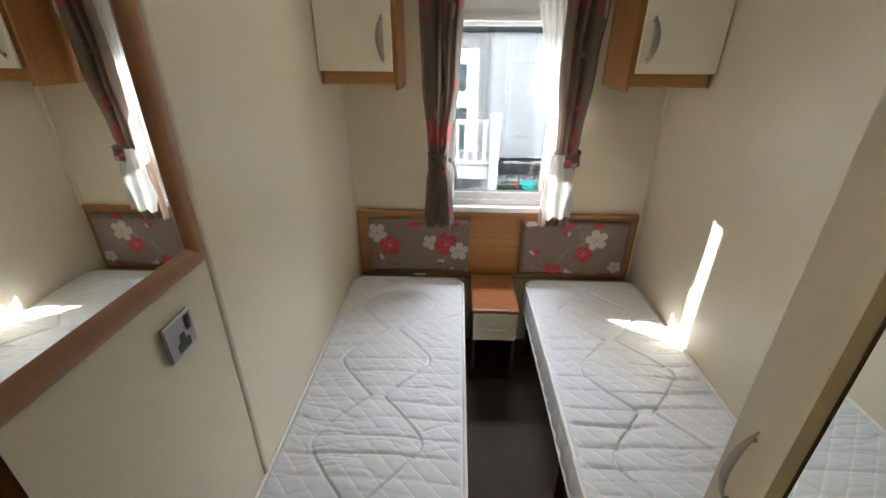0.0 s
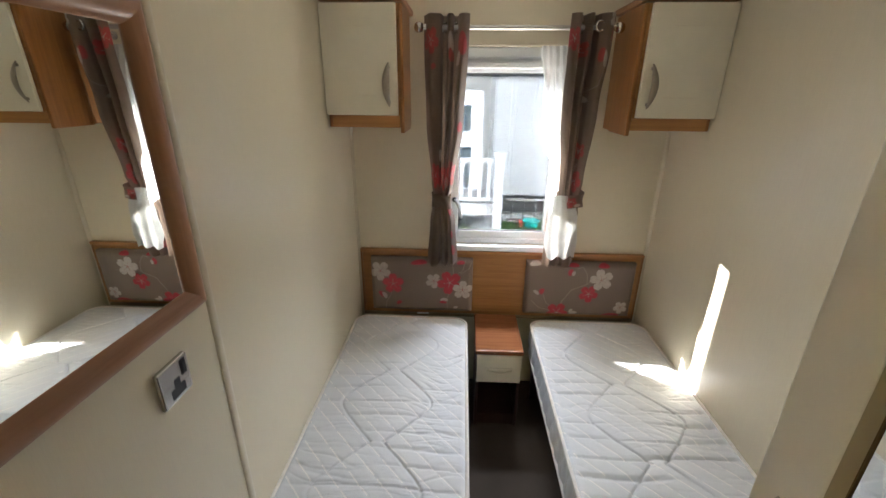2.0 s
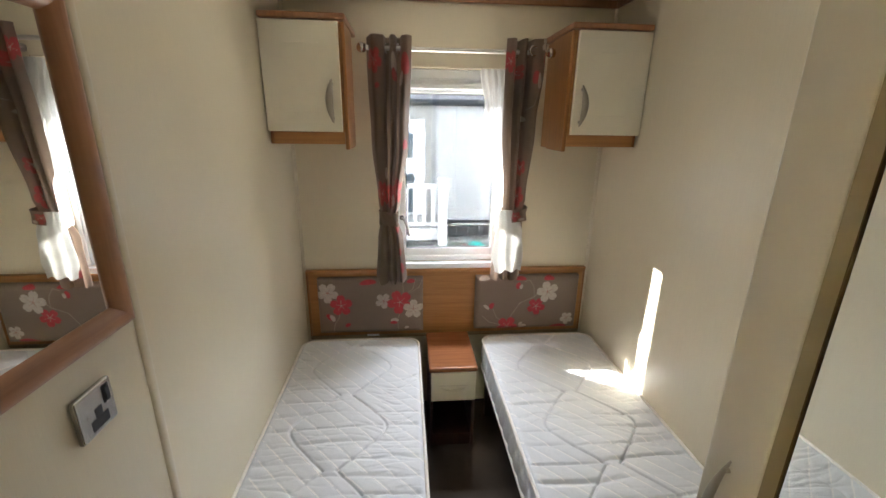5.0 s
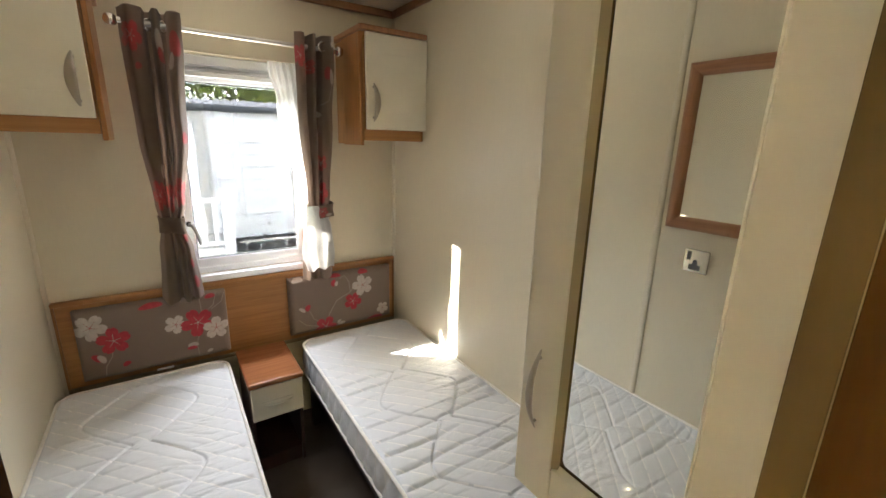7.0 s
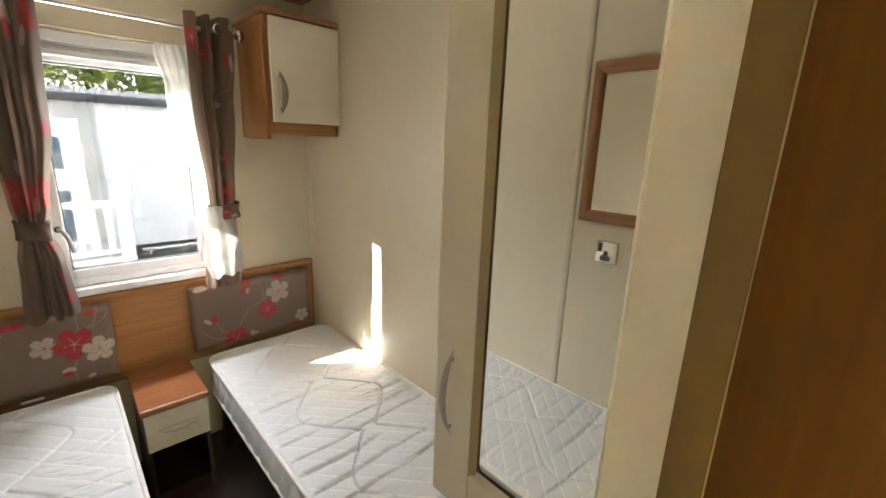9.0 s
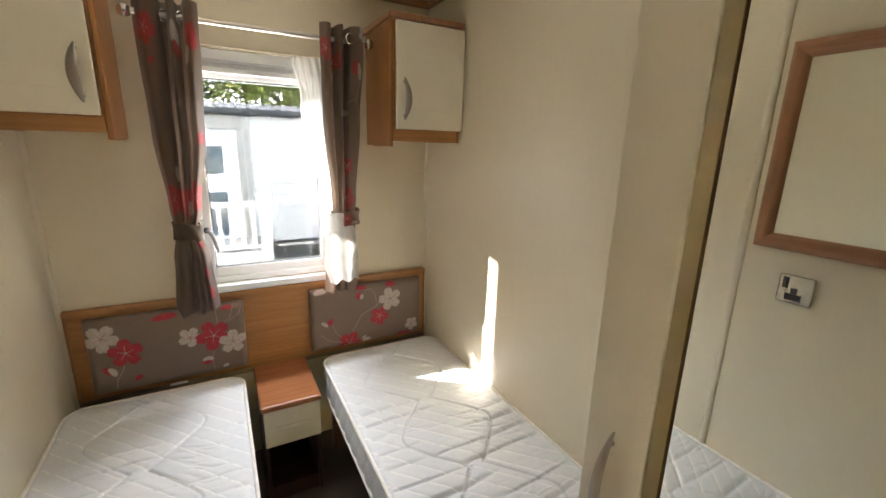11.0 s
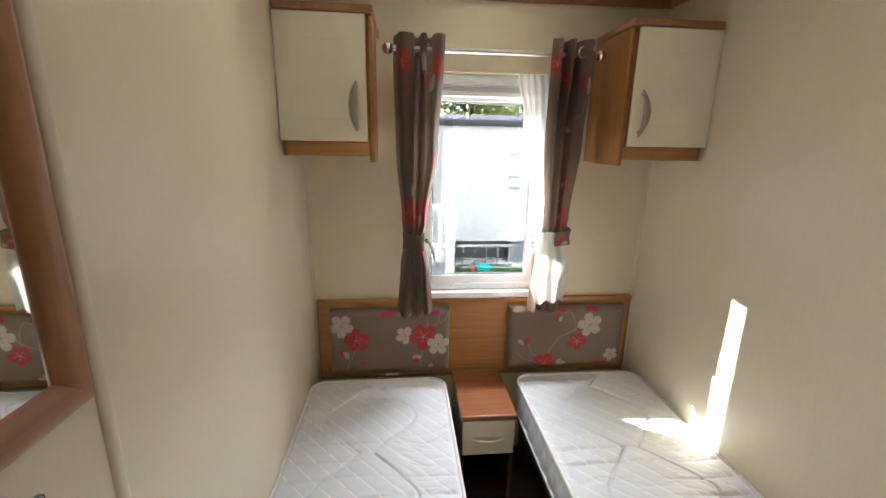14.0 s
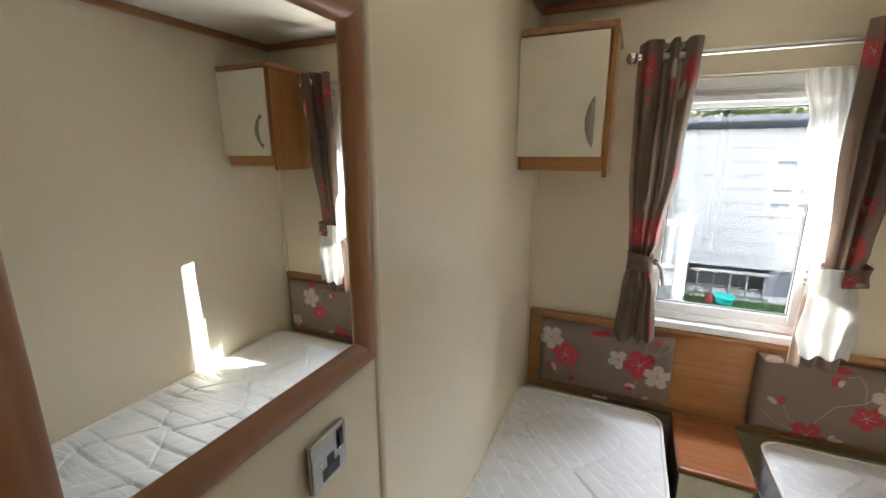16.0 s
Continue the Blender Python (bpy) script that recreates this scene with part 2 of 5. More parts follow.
DRAPE = printed_cloth("curtain_cloth", (0.175, 0.131, 0.100), (0.45, 0.04, 0.055), (0.60, 0.56, 0.49), 0.45)
BANDCLOTH = plain("tieback_cloth", (0.215, 0.160, 0.122), 0.8, var=0.12, scale=80, bump=0.3)
VOILE = voile()
GLASS = glass_mat()
WHITECARD = plain("white_card", (0.8, 0.8, 0.78), 0.6)
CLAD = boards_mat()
PILASTER = plain("grey_trim", (0.26, 0.255, 0.24), 0.5)
GUTTER = plain("dark_gutter", (0.04, 0.043, 0.046), 0.7, spec=0.15)
TILE = plain("roof_tile", (0.09, 0.09, 0.10), 0.5, var=0.15, scale=10)
DECKWHITE = plain("white_railing", (0.62, 0.615, 0.60), 0.35, var=0.02)
SHADOWBOX = plain("underside_shade", (0.09, 0.09, 0.09), 0.9, var=0.3)
SLATEGREY = plain("grey_skirting", (0.13, 0.15, 0.17), 0.6, var=0.1)
CONCRETE = plain("concrete", (0.52, 0.51, 0.48), 0.85, var=0.15, scale=6, bump=0.3)
GRASS = plain("grass_blades", (0.06, 0.15, 0.03), 0.7, var=0.4, scale=30)
TEAL = plain("teal_plastic", (0.02, 0.42, 0.36), 0.4)
REDPLASTIC = plain("red_plastic", (0.55, 0.05, 0.04), 0.4)
PLANTER = plain("planter_plastic", (0.22, 0.28, 0.31), 0.5)
BARK = plain("bark", (0.10, 0.075, 0.05), 0.9, var=0.3, bump=0.5)
# two leaf tones, sunlit and shaded, set in the base colour
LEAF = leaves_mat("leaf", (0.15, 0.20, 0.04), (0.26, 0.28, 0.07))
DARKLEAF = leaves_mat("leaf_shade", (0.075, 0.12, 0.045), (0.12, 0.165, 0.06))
DOORGLASS = plain("dim_glass", (0.06, 0.09, 0.11), 0.08, spec=0.8)


def mirror_mat():
    m = Mat("mirror_glass", 0.012, 1.0)
    m.color((0.93, 0.95, 0.93))
    return m.m


MIRROR = mirror_mat()

# ---- builders ----
BASE = {}


def thing(name, at, label, category, group="", kind=""):
    """An Empty at its base, to which the parts are given."""
    e = new(name)
    e.location = at
    e.empty_display_size = 0.05
    BASE[e] = Vector(at)
    return tagged(e, label, category, group, kind)


def to_mesh(name, bm, mat, smooth=None):
    me = bpy.data.meshes.new(name)
    if smooth is not None:
        for f in bm.faces:
            f.smooth = True
        if smooth < 180:
            for e in bm.edges:
                if len(e.link_faces) == 2 and e.calc_face_angle(0) > radians(smooth):
                    e.smooth = False
    bm.to_mesh(me)
    bm.free()
    for m in mat if isinstance(mat, (list, tuple)) else (mat,):
        me.materials.append(m)
    return me


def part(name, bm, mat, parent, label="", smooth=None):
    """Links a bmesh, given in world metres, as one mesh under a thing or a part."""
    base = BASE[parent]
    bmesh.ops.translate(bm, verts=bm.verts, vec=-base)
    ob = new(name, to_mesh(name, bm, mat, smooth))
    ob.parent = parent
    BASE[ob] = base
    return tagged(ob, label)


def solo(name, bm, mat, label, category, at=(0, 0, 0), group="", kind="", smooth=None):
    bmesh.ops.translate(bm, verts=bm.verts, vec=-Vector(at))
    ob = new(name, to_mesh(name, bm, mat, smooth))
    ob.location = at
    BASE[ob] = Vector(at)
    return tagged(ob, label, category, group, kind)


def box(x0, x1, y0, y1, z0, z1, bevel=0.0, seg=2, bm=None):
    bm = bm or bmesh.new()
    m = Matrix.LocRotScale(((x0 + x1) / 2, (y0 + y1) / 2, (z0 + z1) / 2), None, (abs(x1 - x0), abs(y1 - y0), abs(z1 - z0)))
    vs = bmesh.ops.create_cube(bm, size=1, matrix=m)["verts"]
    if bevel:
        es = {e for v in vs for e in v.link_edges}
        bmesh.ops.bevel(bm, geom=list(es), offset=bevel, segments=seg, profile=0.5, affect="EDGES")
    return bm


def prism(pts, axis, a, b, bevel=0.0, bm=None):
    """A polygon in the two other axes, drawn out along axis from a to b."""
    bm = bm or bmesh.new()

    def at(p, s):
        return {"x": (s, p[0], p[1]), "y": (p[0], s, p[1]), "z": (p[0], p[1], s)}[axis]

    lo = [bm.verts.new(at(p, a)) for p in pts]
    hi = [bm.verts.new(at(p, b)) for p in pts]
    fs = [bm.faces.new(lo), bm.faces.new(hi)]
    for k in range(len(pts)):
        j = (k + 1) % len(pts)
        fs.append(bm.faces.new((lo[k], lo[j], hi[j], hi[k])))
    bmesh.ops.recalc_face_normals(bm, faces=fs)
    if bevel:
        bmesh.ops.bevel(bm, geom=list({e for f in fs for e in f.edges}), offset=bevel, segments=2, profile=0.5, affect="EDGES")
    return bm


def tube(path, radius, n=10, closed=False, bm=None, squash=(1, 1), caps=True):
    """A round rod along a path; radius may be a list."""
    bm = bm or bmesh.new()
    path = [Vector(p) for p in path]
    rad = radius if isinstance(radius, (list, tuple)) else [radius] * len(path)
    rings, last = [], None
    for k, p in enumerate(path):
        if closed:
            d = path[(k + 1) % len(path)] - path[k - 1]
        else:
            d = path[min(k + 1, len(path) - 1)] - path[max(k - 1, 0)]
        d.normalize()
        ref = last if last is not None else (Vector((0, 0, 1)) if abs(d.z) < 0.9 else Vector((1, 0, 0)))
        a = d.cross(ref).normalized()
        b = a.cross(d).normalized()
        last = b
        rings.append([bm.verts.new(p + rad[k] * (math.cos(t) * a * squash[0] + math.sin(t) * b * squash[1])) for t in (2 * math.pi * j / n for j in range(n))])
    fs = []
    for k in range(len(rings) if closed else len(rings) - 1):
        r, s = rings[k], rings[(k + 1) % len(rings)]
        for j in range(n):
            fs.append(bm.faces.new((r[j], r[(j + 1) % n], s[(j + 1) % n], s[j])))
    if caps and not closed:
        fs += [bm.faces.new(rings[0][::-1]), bm.faces.new(rings[-1])]
    bmesh.ops.recalc_face_normals(bm, faces=fs)
    return bm


def ball(at, r, bm=None, seg=16, scale=(1, 1, 1)):
    bm = bm or bmesh.new()
    bmesh.ops.create_uvsphere(bm, u_segments=seg, v_segments=seg // 2 + 2, radius=r, matrix=Matrix.LocRotScale(at, None, scale))
    return bm


def disc(at, r, depth, axis, bm=None, n=20, bevel=0.0):
    bm = bm or bmesh.new()
    rot = {"x": Euler((0, radians(90), 0)), "y": Euler((radians(90), 0, 0)), "z": Euler((0, 0, 0))}[axis]
    vs = bmesh.ops.create_cone(bm, cap_ends=True, segments=n, radius1=r, radius2=r, depth=depth, matrix=Matrix.LocRotScale(at, rot, None))["verts"]
    return bm


def smooth_step(t):
    t = max(0.0, min(1.0, t))
    return t * t * (3 - 2 * t)


def sheet(nu, nv, f):
    """A grid mesh: f(u, v) gives the place, both from 0 to 1."""
    vs = [f(i / nu, j / nv) for j in range(nv + 1) for i in range(nu + 1)]
    fs = [(j * (nu + 1) + i, j * (nu + 1) + i + 1, (j + 1) * (nu + 1) + i + 1, (j + 1) * (nu + 1) + i) for j in range(nv) for i in range(nu)]
    return vs, fs


def sheet_part(name, nu, nv, f, mat, parent, label="", paint=None, thick=0.0, flip=False):
    base = BASE[parent]
    vs, fs = sheet(nu, nv, f)
    if flip:
        fs = [q[::-1] for q in fs]
    me = bpy.data.meshes.new(name)
    me.from_pydata([tuple(Vector(v) - base) for v in vs], [], fs)
    me.shade_smooth()
    me.materials.append(mat)
    if paint:
        at = me.color_attributes.new("print", "FLOAT_COLOR", "POINT")
        cols = [paint(i / nu, j / nv) for j in range(nv + 1) for i in range(nu + 1)]
        at.data.foreach_set("color", [c for rw in cols for c in (*rw, 0.0, 1.0)])
    ob = new(name, me)
    ob.parent = parent
    BASE[ob] = base
    if thick:
        md = ob.modifiers.new("thickness", "SOLIDIFY")
        md.thickness = thick
        md.offset = 0
    return tagged(ob, label)


def bow_handle(parent, mid, length, out, width, axis="z", mat=NICKEL, label="satin metal bow handle", lean=(0, 0, 0), squash=(1.0, 0.45)):
    """A crescent handle: ends on the door, its middle stands out along the vector out."""
    out = Vector(out)
    run = Vector((0, 0, 1)) if axis == "z" else (Vector((1, 0, 0)) if axis == "x" else Vector((0, 1, 0)))
    path, rad = [], []
    for k in range(17):
        s = k / 16 * 2 - 1
        path.append(Vector(mid) + run * s * length / 2 + out * (1 - s * s) + Vector(lean) * (1 - s * s))
        rad.append(width * (0.18 + 0.82 * (1 - s * s)))
    bm = tube(path, rad, 12, squash=squash)
    for s in (-0.8, 0.8):
        p = Vector(mid) + run * s * length / 2
        tube([p, p + out * 0.36], width * 0.4, 8, bm=bm)
    return part("handle", bm, mat, parent, label, 60)


# ---- blossom print ----


def flower(cx, cy, r, kind, turn=0.0):
    return ("f", cx, cy, r, kind, turn)


def stroke(kind, w, *pts):
    return ("s", pts, w, kind)


def leaf_mark(cx, cy, rx, ry, turn, kind):
    return ("l", cx, cy, rx, ry, turn, kind)


def smooth01(d, soft=0.0018):
    return max(0.0, min(1.0, 0.5 - d / soft))


def print_at(marks, x, y):
    """How red and how white the cloth is at a point of it, in metres."""
    red = white = 0.0
    for m in marks:
        if m[0] == "f":
            _, cx, cy, r, kind, turn = m
            r = r * 1.15
            dx, dy = x - cx, y - cy
            d = math.hypot(dx, dy)
            if d > r * 1.15:
                continue
            a = math.atan2(dy, dx) + turn
            lobe = 0.44 + 0.56 * abs(math.cos(2.5 * a)) ** 0.55 - 0.09 * max(0, math.cos(5 * a)) ** 24
            v = smooth01(d - r * lobe)
            ray = 0.0
            if d < r * 0.5:
                w = abs(math.sin(2.5 * a)) * d
                ray = smooth01(w - 0.0018 * (1.2 - d / (r * 0.5)) - 0.0006)
            if kind == "red":
                red, white = max(red * (1 - v), v * (1 - ray)), max(white * (1 - v), v * ray * 0.9)
            else:
                white, red = max(white * (1 - v), v * (1 - ray)), max(red * (1 - v), v * ray * 0.8)
        elif m[0] == "l":
            _, cx, cy, rx, ry, turn, kind = m
            dx, dy = x - cx, y - cy
            if abs(dx) + abs(dy) > 2 * max(rx, ry):
                continue
            c, s = math.cos(turn), math.sin(turn)
            p, q = (dx * c + dy * s) / rx, (-dx * s + dy * c) / ry
            v = smooth01((math.hypot(p, q + 0.25 * p * p) - 1) * min(rx, ry))
            if kind == "red":
                red, white = max(red, v), white * (1 - v)
            else:
                white, red = max(white, v), red * (1 - v)
        else:
            _, pts, w, kind = m
            v = 0.0
            for (ax, ay), (bx, by) in zip(pts, pts[1:]):
                lx, ly = bx - ax, by - ay
                t = max(0, min(1, ((x - ax) * lx + (y - ay) * ly) / (lx * lx + ly * ly)))
                v = max(v, smooth01(math.hypot(x - ax - t * lx, y - ay - t * ly) - w))
            white = max(white, 0.55 * v * (1 - red))
    return red, white


# ---- the room's shell ----
W, CEILING = 1.58, 2.20


def shell(name, bm, mat, label, smooth=None):
    return solo(name, bm, mat, label, "setting", kind="structure", smooth=smooth)


shell("floor", box(-0.8, 2.2, -3.6, 0.0, -0.06, 0.0), CARPET, "dark brown short-pile carpet over the bedroom floor")
shell("ceiling", box(-0.8, 2.2, -3.6, 0.09, CEILING, CEILING + 0.06), CEIL, "off-white ceiling board")
shell("wall_left", box(-0.06, 0.0, -2.08, 0.0, 0.0, CEILING), WALL, "cream vinyl-faced wall panel, mirror side")
shell("wall_right", box(W, W + 0.06, -2.0945, 0.0, 0.0, CEILING), WALL, "cream vinyl-faced wall panel, sunlit side")

WX0, WX1, WZ0, WZ1 = 0.495, 1.075, 0.905, 1.88
bm = box(-1.2, WX0, 0.0, 0.085, -0.25, CEILING)
box(WX1, 3.2, 0.0, 0.085, -0.25, CEILING, bm=bm)
box(WX0, WX1, 0.0, 0.085, -0.25, WZ0, bm=bm)
box(WX0, WX1, 0.0, 0.085, WZ1, CEILING, bm=bm)
shell("wall_window", bm, WALL, "cream vinyl-faced window wall with an opening")

DX0, DX1, DZ = 0.430, 0.872, 2.02
bm = box(-0.06, DX0 - 0.02, -2.125, -2.08, 0.0, CEILING)
box(DX1 + 0.02, W + 0.06, -2.125, -2.0945, 0.0, CEILING, bm=bm)
box(DX0 - 0.02, DX1 + 0.02, -2.125, -2.08, DZ + 0.02, CEILING, bm=bm)
shell("wall_door", bm, WALL, "cream vinyl-faced partition with a narrow doorway")

# corridor behind the camera
shell("wall_hall_left", box(-0.36, -0.30, -3.5, -2.125, 0, CEILING), WALL, "cream corridor wall")
shell("wall_hall_right", box(0.90, 0.96, -3.5, -2.125, 0, CEILING), WALL, "cream corridor wall beside the doorway")
shell("wall_hall_end", box(-0.36, 0.96, -3.56, -3.5, 0, CEILING), WALL, "cream corridor end wall")

# doorway lining
door_1 = thing("door_1", (DX0, -2.1, 0), "bedroom doorway lined with brown wood-grain and tan laminate", "doorway", kind="structure")
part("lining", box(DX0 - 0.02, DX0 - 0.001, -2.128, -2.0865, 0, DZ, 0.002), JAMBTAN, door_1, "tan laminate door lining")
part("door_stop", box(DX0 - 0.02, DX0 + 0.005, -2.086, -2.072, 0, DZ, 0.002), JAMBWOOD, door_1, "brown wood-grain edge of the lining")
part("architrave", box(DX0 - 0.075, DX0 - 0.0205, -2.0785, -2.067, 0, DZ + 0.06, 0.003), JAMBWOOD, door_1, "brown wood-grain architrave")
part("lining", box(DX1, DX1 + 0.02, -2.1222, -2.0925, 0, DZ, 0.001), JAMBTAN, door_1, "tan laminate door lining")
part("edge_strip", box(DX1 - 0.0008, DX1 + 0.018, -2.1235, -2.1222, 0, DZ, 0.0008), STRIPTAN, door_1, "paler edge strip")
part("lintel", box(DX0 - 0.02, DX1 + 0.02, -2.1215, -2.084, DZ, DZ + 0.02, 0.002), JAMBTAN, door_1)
bm = box(DX1 - 0.0025, DX1, -2.121, -2.1015, 1.132, 1.166, 0.001)
strike = part("strike_plate", bm, DULLSTEEL, door_1, "steel strike plate with two screws")
for z in (1.1405, 1.1575):
    part("screw", disc((DX1 - 0.0028, -2.112, z), 0.0034, 0.0022, "x", n=12), DULLSTEEL, strike)
panel = thing("hall_panel", (DX1, -2.4, 0), "brown wood-grain panel beside the doorway", "panel")
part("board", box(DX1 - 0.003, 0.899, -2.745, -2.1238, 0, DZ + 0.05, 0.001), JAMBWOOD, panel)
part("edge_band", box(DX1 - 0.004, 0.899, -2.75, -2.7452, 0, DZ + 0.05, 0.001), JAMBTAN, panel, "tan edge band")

# panel joints, corner beads and ceiling trim
for nm, x, s in (("wall_bead", 0.0, 1), ("wall_bead", W, -1)):
    bm = bmesh.new()
    pts = [(x + s * 0.0075 * math.sin(a), -1.322 + 0.013 * math.cos(a)) for a in (math.pi * k / 8 for k in range(9))]
    prism(pts, "z", 0.0, CEILING - 0.036, bm=bm)
    solo(nm, bm, BEAD, "rounded cream joint strip between wall panels", "trim", (x, -1.322, 0), kind="structure", smooth=50)
for x, s in ((0.0, 1), (W, -1)):
    pts = [(x, -0.0), (x + s * 0.014, 0.0)] + [(x + s * 0.014 * math.cos(a), -0.014 * math.sin(a)) for a in (math.pi / 2 * k / 5 for k in range(1, 5))] + [(x, -0.014)]
    solo("corner_bead", prism(pts, "z", 0.0, CEILING - 0.036), BEAD, "slim cream quadrant bead in the corner", "trim", (x, 0, 0), kind="structure", smooth=50)


def coving(pts_a, pts_b, label):
    """A small stepped wood-grain strip under the ceiling."""
    (x0, y0), (x1, y1) = pts_a, pts_b
    bm = box(min(x0, x1), max(x0, x1), min(y0, y1), max(y0, y1), CEILING - 0.036, CEILING - 0.001, 0.006)
    solo("coving", bm, FRAMEWOOD, label, "trim", (x0, y0, CEILING), kind="structure")


coving((0.002, -0.024), (W - 0.002, -0.001), "brown wood-grain strip under the ceiling")
coving((0.001, -2.078), (0.022, -0.025), "brown wood-grain strip under the ceiling")
coving((W - 0.022, -2.078), (W - 0.001, -0.025), "brown wood-grain strip under the ceiling")
solo("seam_strip", box(0.452, 0.458, -0.0025, -0.0002, 0.87, CEILING - 0.037), WALL, "fine cream seam strip on the window wall", "trim", (0.455, 0, 0.87), kind="structure")

# ---- window ----
window_1 = thing("window_1", (0.785, 0.03, WZ0), "white plastic-framed window with a closed opening sash", "window", kind="structure")
FY0, FY1 = 0.004, 0.055


def frame_bars(name, x0, x1, z0, z1, wl, wr, wb, wt, y0, y1, mat, parent, bevel=0.004):
    for a in (box(x0, x0 + wl, y0, y1, z0, z1, bevel), box(x1 - wr, x1, y0, y1, z0, z1, bevel), box(x0 + wl, x1 - wr, y0 + 0.0006, y1 - 0.0006, z0, z0 + wb, bevel), box(x0 + wl, x1 - wr, y0 + 0.0006, y1 - 0.0006, z1 - wt, z1, bevel)):
        part(name, a, mat, parent)


frame_bars("window_frame", WX0 + 0.001, WX1 - 0.001, WZ0 + 0.001, WZ1 - 0.001, 0.026, 0.026, 0.03, 0.05, FY0, FY1, UPVC, window_1)
SX0, SX1, SZ0, SZ1 = WX0 + 0.022, WX1 - 0.018, WZ0 + 0.026, WZ1 - 0.049
sash = part("sash", box(SX0, SX1, 0.012, 0.118, SZ1 - 0.062, SZ1, 0.004), UPVC, window_1)
part("sash_rail", box(SX0, SX0 + 0.038, 0.012, 0.046, SZ0, SZ1 - 0.062, 0.004), UPVC, window_1)
part("sash_rail", box(SX1 - 0.042, SX1, 0.012, 0.046, SZ0, SZ1 - 0.062, 0.004), UPVC, window_1)
part("sash_rail", box(SX0 + 0.038, SX1 - 0.042, 0.0125, 0.0455, SZ0, SZ0 + 0.045, 0.004), UPVC, window_1)
GX0, GX1, GZ0, GZ1 = SX0 + 0.038, SX1 - 0.042, SZ0 + 0.045, SZ1 - 0.062
for a in (box(GX0, GX0 + 0.004, 0.018, 0.036, GZ0, GZ1), box(GX1 - 0.004, GX1, 0.018, 0.036, GZ0, GZ1), box(GX0 + 0.004, GX1 - 0.004, 0.018, 0.036, GZ0, GZ0 + 0.004), box(GX0 + 0.004, GX1 - 0.004, 0.018, 0.036, GZ1 - 0.004, GZ1)):
    part("seal", a, SEAL, window_1, "black rubber glazing seal")
pane = part("pane", box(GX0 + 0.003, GX1 - 0.003, 0.030, 0.034, GZ0 + 0.003, GZ1 - 0.003), GLASS, window_1, "glass pane tinted to dim the view outside")
pane.visible_shadow = False
part("window_sill", box(WX0 - 0.02, WX1 + 0.02, -0.034, 0.006, WZ0 - 0.034, WZ0 - 0.001, 0.006), UPVC, window_1, "white plastic sill board")
part("head_bar", box(WX0 + 0.004, WX1 - 0.004, -0.012, 0.003, WZ1 - 0.045, WZ1 - 0.004, 0.005), UPVC, window_1)
part("head_bar", box(WX0 + 0.004, WX1 - 0.004, -0.006, 0.0115, WZ1 - 0.092, WZ1 - 0.066, 0.005), UPVC, window_1)
part("side_trim", box(WX0 - 0.016, WX0 + 0.006, -0.007, 0.003, WZ0, WZ1 + 0.012, 0.003), UPVC, window_1)
part("side_trim", box(WX1 - 0.006, WX1 + 0.016, -0.007, 0.003, WZ0, WZ1 + 0.012, 0.003), UPVC, window_1)
lever = part("lever", tube([(0.535, -0.012, 1.150), (0.544, -0.026, 1.148), (0.556, -0.030, 1.125), (0.566, -0.026, 1.085), (0.571, -0.020, 1.055)], [0.007, 0.008, 0.0085, 0.0075, 0.006], 10), GREYPLASTIC, window_1, "grey plastic window lever", 60)
part("pivot", disc((0.534, -0.004, 1.150), 0.011, 0.022, "y"), BLACK, window_1, "black lever pivot", 40)
for z, r in ((1.135, 0.006), (1.165, 0.004), (1.115, 0.003)):
    part("lock_button", disc((1.045, 0.008, z), r, 0.008, "y", n=12), GREYPLASTIC, window_1)

# ---- headboard and cushions ----
headboard = thing("headboard", (0.79, -0.01, 0.47), "wide oak-effect headboard panel fixed across the window wall", "headboard")
part("panel", box(0.026, 1.554, -0.018, -0.001, 0.475, 0.848, 0.002), OAK_X, headboard)
part("top_rail", box(0.016, 1.564, -0.030, -0.001, 0.848, 0.868, 0.005), OAK_X, headboard, "rounded oak-effect top rail")
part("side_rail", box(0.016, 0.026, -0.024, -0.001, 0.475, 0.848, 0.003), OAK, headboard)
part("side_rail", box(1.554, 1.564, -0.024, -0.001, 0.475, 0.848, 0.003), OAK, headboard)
part("bottom_rail", box(0.016, 1.564, -0.022, -0.001, 0.455, 0.475, 0.003), TANSHADE, headboard, "tan lower edge strip")
